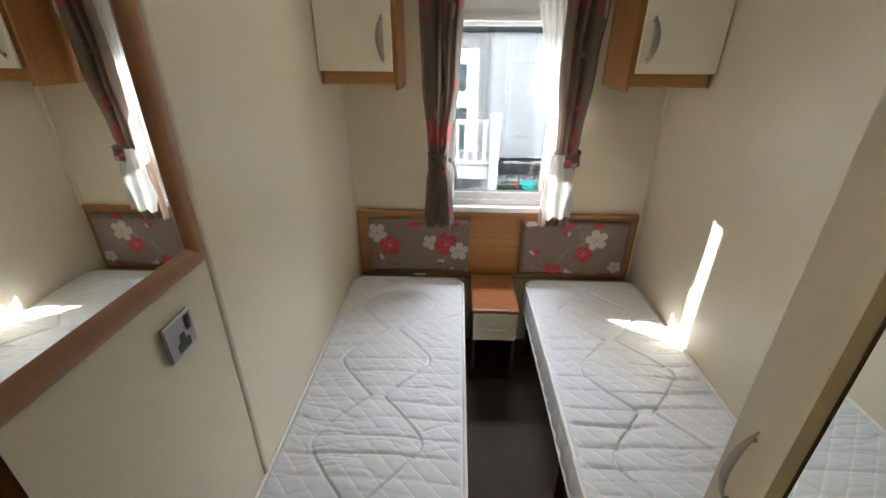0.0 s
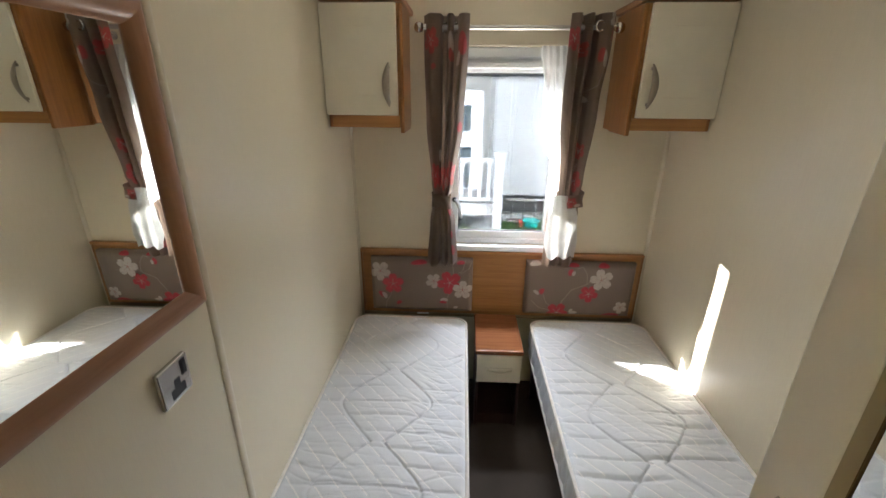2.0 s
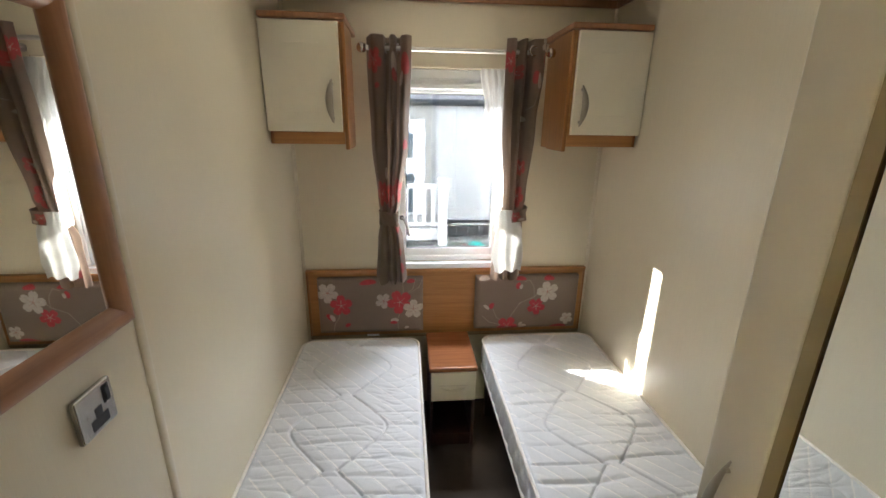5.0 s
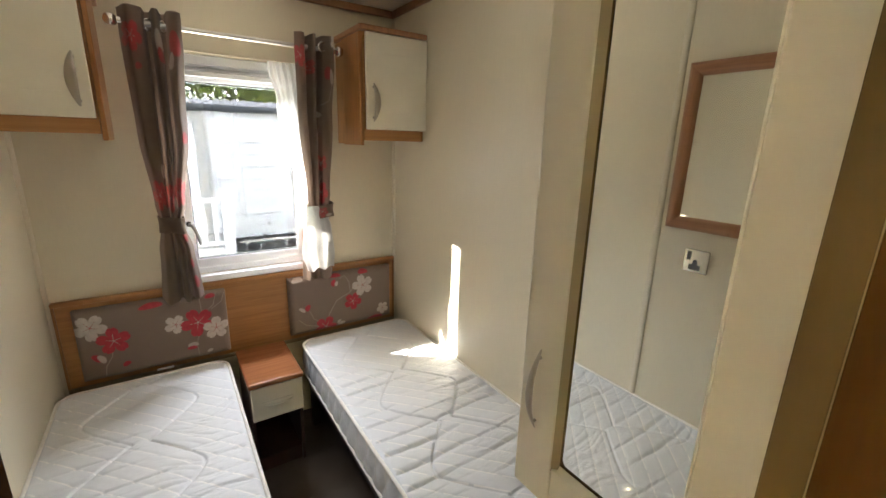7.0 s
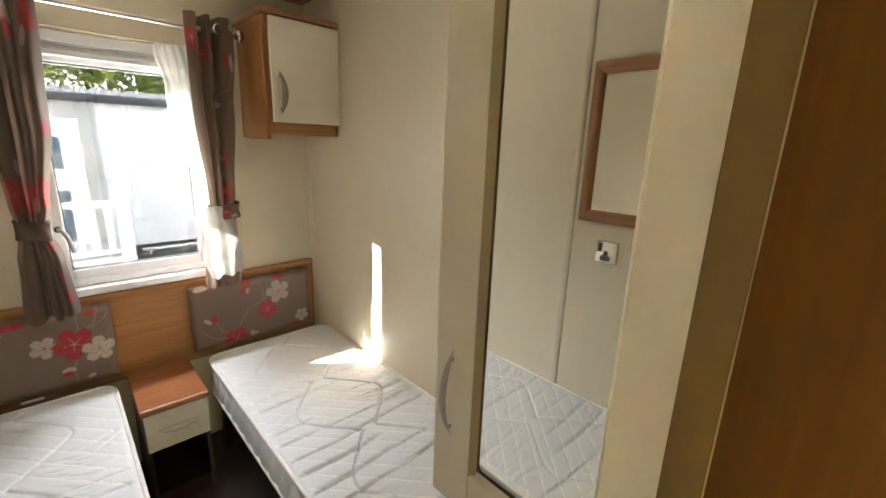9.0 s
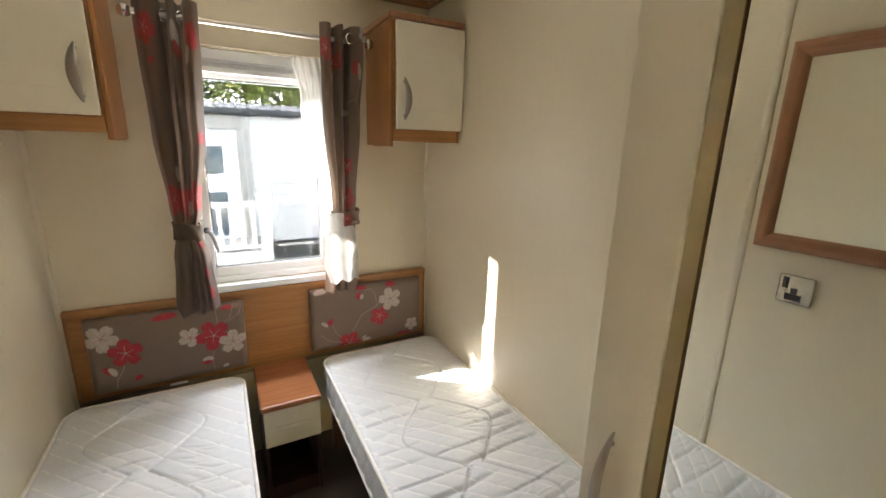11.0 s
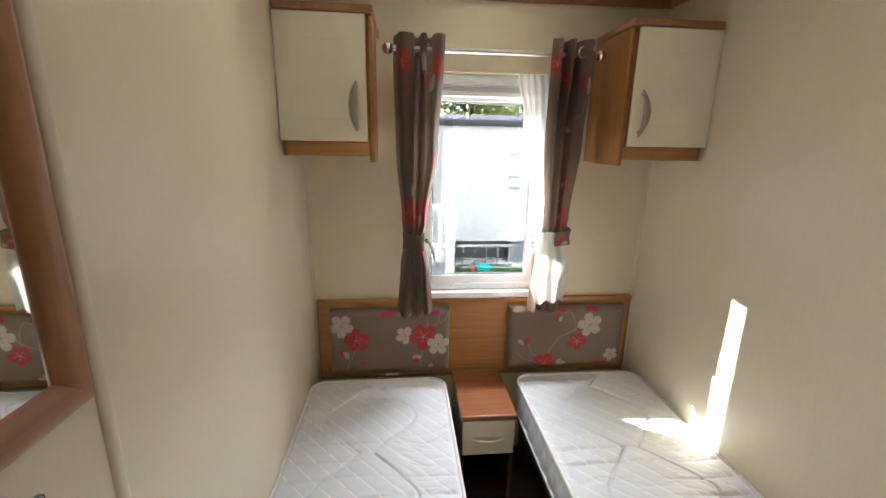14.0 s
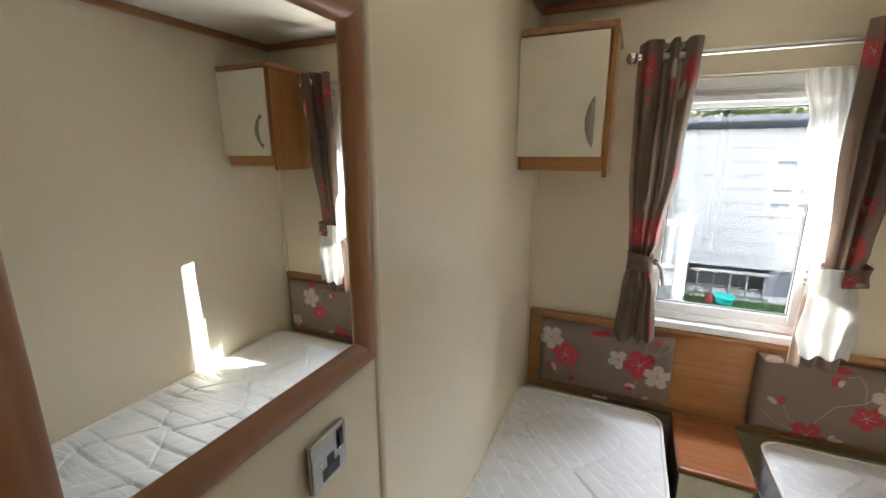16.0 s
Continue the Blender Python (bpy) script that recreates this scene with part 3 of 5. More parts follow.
LEFT_MARKS = [
    stroke("w", 0.0014, (0.120, 0.150), (0.110, 0.100), (0.085, 0.060), (0.078, 0.012)),
    stroke("w", 0.0012, (0.44, 0.18), (0.46, 0.24), (0.455, 0.31)),
    stroke("w", 0.0012, (0.46, 0.22), (0.51, 0.26), (0.525, 0.315)),
    stroke("w", 0.0012, (0.50, 0.24), (0.545, 0.27), (0.56, 0.31)),
    stroke("w", 0.0012, (0.445, 0.14), (0.425, 0.08), (0.43, 0.02)),
    leaf_mark(0.06, 0.105, 0.022, 0.013, -0.9, "red"), leaf_mark(0.076, 0.098, 0.022, 0.012, -1.1, "white"),
    leaf_mark(0.155, 0.055, 0.016, 0.010, 0.5, "red"), leaf_mark(0.41, 0.080, 0.022, 0.011, 0.0, "white"), leaf_mark(0.405, 0.065, 0.020, 0.009, 0.0, "red"),
    leaf_mark(0.475, 0.032, 0.013, 0.007, 0.3, "white"), leaf_mark(0.50, 0.305, 0.022, 0.010, 0.1, "red"), leaf_mark(0.27, 0.302, 0.045, 0.013, 0.1, "red"),
    flower(0.055, 0.245, 0.052, "white", 0.3), flower(0.125, 0.172, 0.054, "red", 0.9),
    flower(0.352, 0.195, 0.040, "white", 0.2), flower(0.440, 0.185, 0.062, "red", 0.5), flower(0.512, 0.142, 0.050, "white", 1.0),
]
RIGHT_MARKS = [
    stroke("w", 0.0016, (0.36, 0.235), (0.33, 0.20), (0.25, 0.165), (0.205, 0.09), (0.19, 0.02)),
    stroke("w", 0.0013, (0.33, 0.20), (0.325, 0.26), (0.30, 0.30), (0.27, 0.29)),
    stroke("w", 0.0012, (0.04, 0.09), (0.08, 0.05), (0.15, 0.03)),
    stroke("w", 0.0012, (0.10, 0.13), (0.12, 0.08), (0.16, 0.05)),
    leaf_mark(0.09, 0.150, 0.019, 0.013, 1.2, "red"), leaf_mark(0.062, 0.143, 0.020, 0.009, -0.7, "white"),
    leaf_mark(0.235, 0.268, 0.020, 0.012, 1.3, "red"), leaf_mark(0.252, 0.262, 0.014, 0.009, 1.3, "white"),
    flower(0.185, 0.02, 0.055, "red", 0.2), leaf_mark(0.275, 0.022, 0.022, 0.010, 0.2, "white"), leaf_mark(0.26, 0.035, 0.014, 0.008, 0.9, "white"),
    leaf_mark(0.48, 0.010, 0.05, 0.016, 0.1, "red"), flower(0.53, 0.062, 0.034, "white", 0.4),
    leaf_mark(0.41, 0.308, 0.03, 0.012, 0.0, "red"), leaf_mark(0.25, 0.308, 0.03, 0.010, 0.0, "red"), leaf_mark(0.045, 0.312, 0.03, 0.012, 0.1, "white"),
    flower(0.345, 0.142, 0.046, "red", 0.2), flower(0.405, 0.228, 0.056, "white", 0.7),
]


def cushion(x0, x1, z0, z1, marks, label):
    c = thing("headboard_cushion", ((x0 + x1) / 2, -0.02, z0), label, "cushion", "padded headboard cushions")
    wd, ht, dp = x1 - x0, z1 - z0, 0.046

    def front(u, v):
        e = min(u * wd, (1 - u) * wd, v * ht, (1 - v) * ht)
        k = min(1, e / 0.028)
        bulge = dp * (0.42 + 0.58 * math.sqrt(max(0, 1 - (1 - k) ** 2)))
        puff = 0.006 * math.sin(math.pi * u) * math.sin(math.pi * v) + 0.0015 * noise.noise((u * wd * 9 + x0 * 7, v * ht * 9, 1))
        return (x0 + u * wd, -0.019 - bulge - puff * k, z0 + v * ht)

    sheet_part("cover", 220, 124, front, CUSHION, c, "", lambda u, v: print_at(marks, u * wd, v * ht))
    bm = box(x0 + 0.0005, x1 - 0.0005, -0.037, -0.0185, z0 + 0.0005, z1 - 0.0005, 0.002)
    part("side", bm, BANDCLOTH, c, "plain taupe cushion edge")
    return c


cushion(0.077, 0.644, 0.508, 0.829, LEFT_MARKS, "padded taupe headboard cushion printed with red and white blossom")
cushion(0.935, 1.522, 0.508, 0.829, RIGHT_MARKS, "padded taupe headboard cushion with red buds and white blossom")
solo("care_label", box(0.335, 0.40, -0.078, -0.0735, 0.498, 0.508, 0.001), WHITECARD, "small white label tucked above the mattress", "label", (0.367, -0.076, 0.498))


# ---- beds ----
def ring(x0, x1, y0, y1, r, n=10, step=0.03):
    """Points and outward normals round a rounded rectangle."""
    out = []
    for cx, cy, a0 in ((x1 - r, y1 - r, 0), (x0 + r, y1 - r, 90), (x0 + r, y0 + r, 180), (x1 - r, y0 + r, 270)):
        for k in range(n + 1):
            a = radians(a0 + 90 * k / n)
            out.append((cx + r * math.cos(a), cy + r * math.sin(a), math.cos(a), math.sin(a)))
    full = []
    for k, p in enumerate(out):
        q = out[(k + 1) % len(out)]
        d = math.hypot(q[0] - p[0], q[1] - p[1])
        m = max(1, int(d / step))
        full += [tuple(p[i] + (q[i] - p[i]) * j / m for i in range(4)) for j in range(m)]
    return full


def mattress(x0, x1, y0, y1, z0, z1, quilt_x, quilt_y, seed, slack, roll, label):
    t = thing("mattress", ((x0 + x1) / 2, (y0 + y1) / 2, z0), label, "mattress", "single mattresses")
    hx, hy, cx, cy, r = (x1 - x0) / 2, (y1 - y0) / 2, (x0 + x1) / 2, (y0 + y1) / 2, 0.065

    def top(u, v):
        x, y = (2 * u - 1) * hx, (2 * v - 1) * hy
        ex, ey = (abs(x) - (hx - r)) / r, (abs(y) - (hy - r)) / r
        if ex > 0 and ey > 0:
            px, py = ex * math.sqrt(1 - ey * ey / 2), ey * math.sqrt(1 - ex * ex / 2)
            x, y = math.copysign(hx - r + px * r, x), math.copysign(hy - r + py * r, y)
            edge = r * (1 - min(1, math.hypot(px, py)))
        else:
            edge = min(hx - abs(x), hy - abs(y))
        X, Y = cx + x, cy + y
        # rounded diamonds in a chain, sewn down along their outline
        k = round((Y - quilt_y) / 0.411)
        dx, dy = abs(X - quilt_x) / 0.186, abs(Y - quilt_y - k * 0.411) / 0.198
        n = math.hypot(dx, 0.05) + math.hypot(dy, 0.22) - 0.20
        seam = -0.0085 * math.exp(-((n - 1) / 0.027) ** 2) * (0.55 + 0.45 * min(1, max(0, 0.6 + 1.6 * noise.noise((X * 3.5, Y * 3.5, seed + 21)))))
        pillow = 0.004 * smooth_step((1 - n) / 0.35)
        # slack cloth: creases across and pulls along the thread rows
        across = 0.72 * x + 0.69 * y
        nz = noise.noise
        side = abs(x) / hx
        gate = max(0, nz((X * 3.1, Y * 5.3, seed)) + 0.30)
        bend = 1.6 * nz((X * 5, Y * 4, seed + 13))
        crease = -0.0170 * gate * max(0, 1 - abs(nz((X * 2.2, Y * 21 + bend, seed + 3))) / 0.11) * (0.30 + 0.9 * side)
        fine = -0.0060 * max(0, nz((X * 5, Y * 6, seed + 31)) + 0.15) * max(0, 1 - abs(nz((X * 4.5, Y * 34 + bend, seed + 33))) / 0.14)
        fr = abs((across / 0.055) % 1 - 0.5)
        rows = -0.0012 * math.exp(-(fr / 0.10) ** 2)
        # soft rolls across the bed, each fading in and out along its length
        p = Y / 0.079 + 0.45 * nz((X * 2.2, Y * 1.7, seed + 9))
        row = math.floor(p)
        here = max(0.0, min(1.0, 0.25 + 1.5 * nz((X * 3.4 + row * 7.31, row * 3.17, seed + 7)) + 0.30 * side))
        calm = max(0.0, min(1.0, (-0.40 - Y) / 0.22))
        d = (p - row - 0.5) / 0.5
        pulls = here * (0.12 + 0.88 * calm) * (0.0030 * (1 - d * d) - 0.0105 * max(0.0, abs(d) - 0.62) / 0.38)
        wave = 0.003 * nz((X * 2.2, Y * 2.2, seed + 5))
        inner = min(1, edge / 0.035)
        z = z1 + (seam * 1.15 + (0.35 * crease + 0.5 * fine) * slack + pulls * roll + rows + wave + pillow) * inner - 0.012 * (1 - min(1, edge / 0.022)) ** 2
        return (X, Y, z)

    sheet_part("top_panel", 176, 528, top, TICK, t, "quilted white ticking")
    loop = ring(x0, x1, y0, y1, r, 10, 0.008)
    rows = 18
    bm = bmesh.new()
    grid = []
    run = 0.0
    for k, (x, y, nx, ny) in enumerate(loop):
        q = loop[k - 1]
        run += math.hypot(x - q[0], y - q[1])
        col = []
        for j in range(rows + 1):
            s = j / rows
            puff = 0.006 * math.sin(math.pi * s) + 0.007 * math.sqrt(abs(math.sin((run / 0.085 + 0.9 * s) * math.pi) * math.sin((run / 0.085 - 0.9 * s) * math.pi)))
            col.append(bm.verts.new((x + nx * (puff - 0.004), y + ny * (puff - 0.004), z0 + 0.004 + (z1 - 0.014 - z0 - 0.004) * s)))
        grid.append(col)
    for k in range(len(grid)):
        a, b = grid[k], grid[(k + 1) % len(grid)]
        for j in range(rows):
            bm.faces.new((a[j], b[j], b[j + 1], a[j + 1]))
    bm.faces.new([c[0] for c in grid][::-1])
    bmesh.ops.recalc_face_normals(bm, faces=bm.faces)
    part("border", bm, TICK, t, "quilted side border", 60)
    for z in (z1 - 0.007, z0 + 0.006):
        part("piping", tube([(x + nx * 0.001, y + ny * 0.001, z + 0.0012 * noise.noise((x * 9, y * 9, seed))) for x, y, nx, ny in loop], 0.0068, 8, closed=True), PIPING, t, "sewn edge tape", 180)
    return t


def bed_base(x0, x1, y0, y1, z1, label):
    b = thing("bed_base", ((x0 + x1) / 2, (y0 + y1) / 2, 0), label, "bed base", "single bed bases")
    part("side_rail", box(x0, x0 + 0.02, y0, y1, z1 - 0.11, z1, 0.002), DARKWOOD, b)
    part("side_rail", box(x1 - 0.02, x1, y0, y1, z1 - 0.11, z1, 0.002), DARKWOOD, b)
    part("end_rail", box(x0 + 0.02, x1 - 0.02, y0, y0 + 0.02, z1 - 0.11, z1, 0.002), DARKWOOD, b)
    part("end_rail", box(x0 + 0.02, x1 - 0.02, y1 - 0.02, y1, z1 - 0.11, z1, 0.002), DARKWOOD, b)
    part("deck_board", box(x0 + 0.02, x1 - 0.02, y0 + 0.02, y1 - 0.02, z1 - 0.016, z1 - 0.002), DARKWOOD, b)
    for x in (x0 + 0.002, x1 - 0.042):
        for y in (y0 + 0.002, (y0 + y1) / 2 - 0.02, y1 - 0.042):
            part("leg", box(x, x + 0.04, y, y + 0.04, 0, z1 - 0.11, 0.002), DARKWOOD, b)
    return b


BED_Z0, BED_Z1, BED_Y0, BED_Y1 = 0.335, 0.50, -1.945, -0.112
bed_base(0.025, 0.585, BED_Y0 + 0.02, BED_Y1 - 0.01, BED_Z0, "dark low bed base under the mirror-side mattress")
bed_base(0.995, W - 0.025, BED_Y0 + 0.02, BED_Y1 - 0.01, BED_Z0, "dark low bed base under the sunlit mattress")
mattress(0.004, 0.614, BED_Y0, BED_Y1, BED_Z0, BED_Z1, 0.288, -0.388, 3, 1.2, 0.65, "bare white quilted single mattress along the mirrored wall")
mattress(0.966, W - 0.004, BED_Y0, BED_Y1, BED_Z0, BED_Z1, 1.272, -0.428, 17, 1.0, 1.0, "bare white quilted single mattress with a patch of sunlight")

# ---- bedside cabinet ----
night = thing("bedside_cabinet", (0.78, -0.22, 0), "narrow bedside cabinet, cherry top, cream drawer over an open shelf", "bedside cabinet")
NX0, NX1, NY0, NY1 = 0.664, 0.897, -0.402, -0.035
part("top", box(NX0 - 0.004, NX1 + 0.003, NY0 - 0.004, NY1, 0.463, 0.489, 0.009, 3), CHERRY, night, "cherry wood-effect top with a rounded front")
part("side", box(NX0 + 0.004, NX0 + 0.018, NY0 + 0.022, NY1 - 0.002, 0, 0.463, 0.001), DARKWOOD, night)
part("side", box(NX1 - 0.018, NX1 - 0.004, NY0 + 0.022, NY1 - 0.002, 0, 0.463, 0.001), DARKWOOD, night)
part("back", box(NX0 + 0.018, NX1 - 0.018, NY1 - 0.010, NY1 - 0.003, 0, 0.463), DARKWOOD, night)
part("shelf", box(NX0 + 0.018, NX1 - 0.018, NY0 + 0.03, NY1 - 0.010, 0.06, 0.074, 0.001), DARKWOOD, night)
part("shelf", box(NX0 + 0.018, NX1 - 0.018, NY0 + 0.03, NY1 - 0.010, 0.288, 0.30, 0.001), DARKWOOD, night)
part("plinth", box(NX0 + 0.018, NX1 - 0.018, NY0 + 0.034, NY0 + 0.046, 0, 0.06, 0.001), DARKWOOD, night)
drawer = part("drawer_front", box(NX0 + 0.006, NX1 - 0.005, NY0 + 0.003, NY0 + 0.0215, 0.296, 0.459, 0.003), CREAM, night, "cream drawer front")
mid = (NX0 + NX1) / 2
part("pull", tube([(mid + s * 0.066, NY0 + 0.001 - 0.006 * (1 - s * s), 0.372 - 0.011 * (1 - s * s)) for s in (k / 8 - 1 for k in range(17))], [0.0015 + 0.005 * (1 - (k / 8 - 1) ** 2) for k in range(17)], 8), CREAM, drawer, "moulded cream finger pull", 60)
part("groove", box(mid - 0.07, mid + 0.07, NY0 + 0.0012, NY0 + 0.0045, 0.383, 0.3865, 0.001), STILE, drawer)


# ---- wall cabinets ----
def wall_cabinet(x0, x1, xs, open_side, label):
    """x0 to x1: the door; open_side: the side away from the wall (+1 or -1), whose panel is at xs."""
    c = thing("wall_cabinet", ((x0 + x1) / 2, -0.17, 1.52), label, "wall cabinet", "wall cabinets beside the window")
    ya, zt, zb = -0.352, 2.003, 1.590
    a, b = (x0, xs) if open_side > 0 else (xs, x1)
    lo, hi = min(a, b) + 0.001, max(a, b) - 0.001
    part("body", box(lo + 0.017, hi - 0.017, ya + 0.021, -0.003, zb - 0.04, zt - 0.002), OAK_X, c)
    side_x = hi - 0.017 if open_side > 0 else lo
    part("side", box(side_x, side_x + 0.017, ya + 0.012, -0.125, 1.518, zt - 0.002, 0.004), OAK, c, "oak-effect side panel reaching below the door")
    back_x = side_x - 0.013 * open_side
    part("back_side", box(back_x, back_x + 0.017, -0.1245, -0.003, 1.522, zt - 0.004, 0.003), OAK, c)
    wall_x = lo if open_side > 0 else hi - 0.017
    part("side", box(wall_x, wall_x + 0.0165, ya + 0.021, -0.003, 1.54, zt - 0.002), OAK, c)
    part("pelmet", box(lo + 0.0165, hi - 0.0175, ya + 0.010, ya + 0.026, 1.540, zb - 0.002, 0.002), OAK_X, c, "oak-effect strip below the door")
    part("top", box(lo - (0.006 if open_side < 0 else 0), hi + (0.006 if open_side > 0 else 0), ya - 0.012, -0.002, zt, zt + 0.024, 0.006), FRAMEWOOD, c, "brown rounded top board")
    door = part("door", box(x0, x1, ya - 0.008, ya + 0.009, zb, zt - 0.004, 0.003), CREAM, c, "cream door with a pressed panel")
    w = x1 - x0
    for z in (zb + 0.075, zt - 0.085):
        part("moulding", box(x0 + 0.30 * w, x1 - 0.26 * w, ya - 0.0092, ya - 0.006, z, z + 0.0035, 0.001), CREAM, door)
    hx = x1 - 0.034 if open_side > 0 else x0 + 0.034
    bow_handle(door, (hx, ya - 0.008, 1.708), 0.165, (0, -0.024, 0), 0.0175, lean=(-0.009 * open_side, 0, 0))
    return c


wall_cabinet(0.004, 0.302, 0.326, 1, "oak-effect wall cabinet with a cream door beside the mirrored wall")
wall_cabinet(1.264, W - 0.005, 1.238, -1, "oak-effect wall cabinet with a cream door in the sunlit corner")

# ---- wall mirror and socket ----
wm = thing("wall_mirror", (0.002, -1.6, 1.26), "large wall mirror in a rounded brown wood frame", "mirror")
MY0, MY1, MZ0, MZ1, FW = -1.842, -1.358, 1.252, 1.832, 0.046


def frame_side(pa, pb, na):
    """One mitred, rounded length of picture frame; na points into the glass."""
    pa, pb, na = Vector(pa), Vector(pb), Vector(na)
    run = (pb - pa).normalized()
    prof = [(0.0, 0.001), (0.0, 0.016), (0.006, 0.024), (0.016, 0.028), (0.028, 0.026), (0.038, 0.020), (FW - 0.002, 0.013), (FW, 0.009), (FW, 0.001)]
    bm = bmesh.new()
    rows = []
    for end, sgn in ((pa, 1), (pb, -1)):
        rows.append([bm.verts.new(end + na * w + run * sgn * w + Vector((h, 0, 0))) for w, h in prof])
    fs = [bm.faces.new((rows[0][k], rows[0][k + 1], rows[1][k + 1], rows[1][k])) for k in range(len(prof) - 1)]
    fs += [bm.faces.new(rows[0][::-1]), bm.faces.new(rows[1]), bm.faces.new((rows[0][0], rows[1][0], rows[1][-1], rows[0][-1]))]
    bmesh.ops.recalc_face_normals(bm, faces=bm.faces)
    return bm


part("frame_side", frame_side((0.001, MY0, MZ0), (0.001, MY1, MZ0), (0, 0, 1)), FRAMEWOOD_Y, wm, "", 35)
part("frame_side", frame_side((0.001, MY1, MZ1), (0.001, MY0, MZ1), (0, 0, -1)), FRAMEWOOD_Y, wm, "", 35)
part("frame_side", frame_side((0.001, MY1, MZ0), (0.001, MY1, MZ1), (0, -1, 0)), FRAMEWOOD, wm, "", 35)
part("frame_side", frame_side((0.001, MY0, MZ1), (0.001, MY0, MZ0), (0, 1, 0)), FRAMEWOOD, wm, "", 35)
part("glass", box(0.003, 0.010, MY0 + FW - 0.004, MY1 - FW + 0.004, MZ0 + FW - 0.004, MZ1 - FW + 0.004), MIRROR, wm, "mirror glass")

sk = thing("socket_outlet", (0.001, -1.487, 1.14), "brushed steel wall socket with black switch and insert", "wall socket")
part("plate", box(0.001, 0.0125, -1.530, -1.444, 1.098, 1.184, 0.0045, 3), PLATESTEEL, sk, "rounded brushed steel plate")
part("insert", box(0.0122, 0.0136, -1.506, -1.466, 1.108, 1.128, 0.0004), BLACK, sk, "black insert of the pin holes")
part("insert", box(0.0122, 0.01361, -1.494, -1.478, 1.1285, 1.146, 0.0004), BLACK, sk)
for y, z in ((-1.498, 1.117), (-1.474, 1.117), (-1.486, 1.137)):
    part("pin_hole", box(0.0130, 0.0139, y - 0.003, y + 0.003, z - 0.0025, z + 0.0025), SEAL, sk)
part("switch", box(0.0122, 0.0168, -1.467, -1.457, 1.146, 1.172, 0.0015), BLACK, sk, "black rocker switch")
part("switch_well", box(0.0121, 0.0133, -1.470, -1.454, 1.142, 1.176, 0.0004), BLACK, sk)
for y, z in ((-1.510, 1.141), (-1.464, 1.141)):
    part("screw", disc((0.0128, y, z), 0.0022, 0.0014, "x", n=10), CHROME, sk)

# ---- overbed wardrobe ----
wr = thing("overbed_wardrobe", (1.3, -1.87, 0.85), "cream overbed wardrobe with a tall mirrored door", "wardrobe")
RX, RY0, RY1, RZ0, RZ1 = 1.022, -2.088, -1.662, 0.848, CEILING - 0.04
part("side", box(RX + 0.022, W - 0.002, RY1 - 0.030, RY1 - 0.012, RZ0 + 0.004, RZ1, 0.001), STILE, wr)
part("side", box(RX + 0.022, W - 0.002, RY0 - 0.004, RY0 + 0.012, RZ0 + 0.004, RZ1, 0.001), STILE, wr)
part("bottom", box(RX + 0.022, W - 0.002, RY0 + 0.012, RY1 - 0.030, RZ0 + 0.004, RZ0 + 0.022, 0.001), STILE, wr)
part("top", box(RX + 0.022, W - 0.002, RY0 + 0.012, RY1 - 0.030, RZ1 - 0.018, RZ1, 0.001), STILE, wr)
part("back", box(W - 0.010, W - 0.003, RY0 + 0.012, RY1 - 0.030, RZ0 + 0.022, RZ1 - 0.018), STILE, wr)
wd = part("door", box(RX, RX + 0.020, RY1 - 0.092, RY1, RZ0, RZ1, 0.003), STILE, wr, "mirrored door in a cream frame")
part("stile", box(RX, RX + 0.020, RY0, RY0 + 0.100, RZ0, RZ1, 0.003), STILE, wd)
part("rail", box(RX + 0.001, RX + 0.0195, RY0 + 0.100, RY1 - 0.0925, RZ0, RZ0 + 0.092, 0.004), STILE, wd)
part("rail", box(RX + 0.001, RX + 0.0195, RY0 + 0.100, RY1 - 0.0925, RZ1 - 0.09, RZ1, 0.004), STILE, wd)
bead_y0, bead_y1, bead_z0, bead_z1 = RY0 + 0.100, RY1 - 0.0925, RZ0 + 0.092, RZ1 - 0.09
# faces away from the window; its shade is put into the darker tan
part("chamfer", prism([(RX + 0.001, bead_y1), (RX + 0.011, bead_y1 - 0.013), (RX + 0.016, bead_y1 - 0.013), (RX + 0.016, bead_y1)], "z", bead_z0 - 0.006, bead_z1 + 0.006), TANSHADE, wd)
bm = bmesh.new()
prism([(RX + 0.001, bead_z0 + 0.0005), (RX + 0.011, bead_z0 + 0.011), (RX + 0.016, bead_z0 + 0.011), (RX + 0.016, bead_z0 + 0.0005)], "y", bead_y0 + 0.004, bead_y1 - 0.0135, bm=bm)
part("chamfer", bm, STILE, wd)
part("gasket", box(RX + 0.0095, RX + 0.0125, bead_y1 - 0.0145, bead_y1 - 0.0131, bead_z0 + 0.0115, bead_z1, 0.0004), JAMBTAN, wd, "dark line of the mirror gasket")
part("gasket", box(RX + 0.0095, RX + 0.0125, bead_y0 + 0.005, bead_y1 - 0.0155, bead_z0 + 0.0112, bead_z0 + 0.0132, 0.0004), JAMBTAN, wd, "dark line of the mirror gasket")
part("corner_fillet", prism([(bead_y1 - 0.0156, bead_z0 + 0.0133)] + [(bead_y1 - 0.0156 - 0.010 * (1 - math.sin(a)), bead_z0 + 0.0133 + 0.010 * (1 - math.cos(a))) for a in (math.pi / 2 * k / 6 for k in range(7))][::-1], "x", RX + 0.0098, RX + 0.0124), JAMBTAN, wd)
# paler cream than the frame: the window's highlight put into the colour
part("bead", box(RX + 0.001, RX + 0.016, bead_y0, bead_y0 + 0.004, bead_z0, bead_z1, 0.0015), CREAM, wd, "glazing bead with its lit edge painted paler")
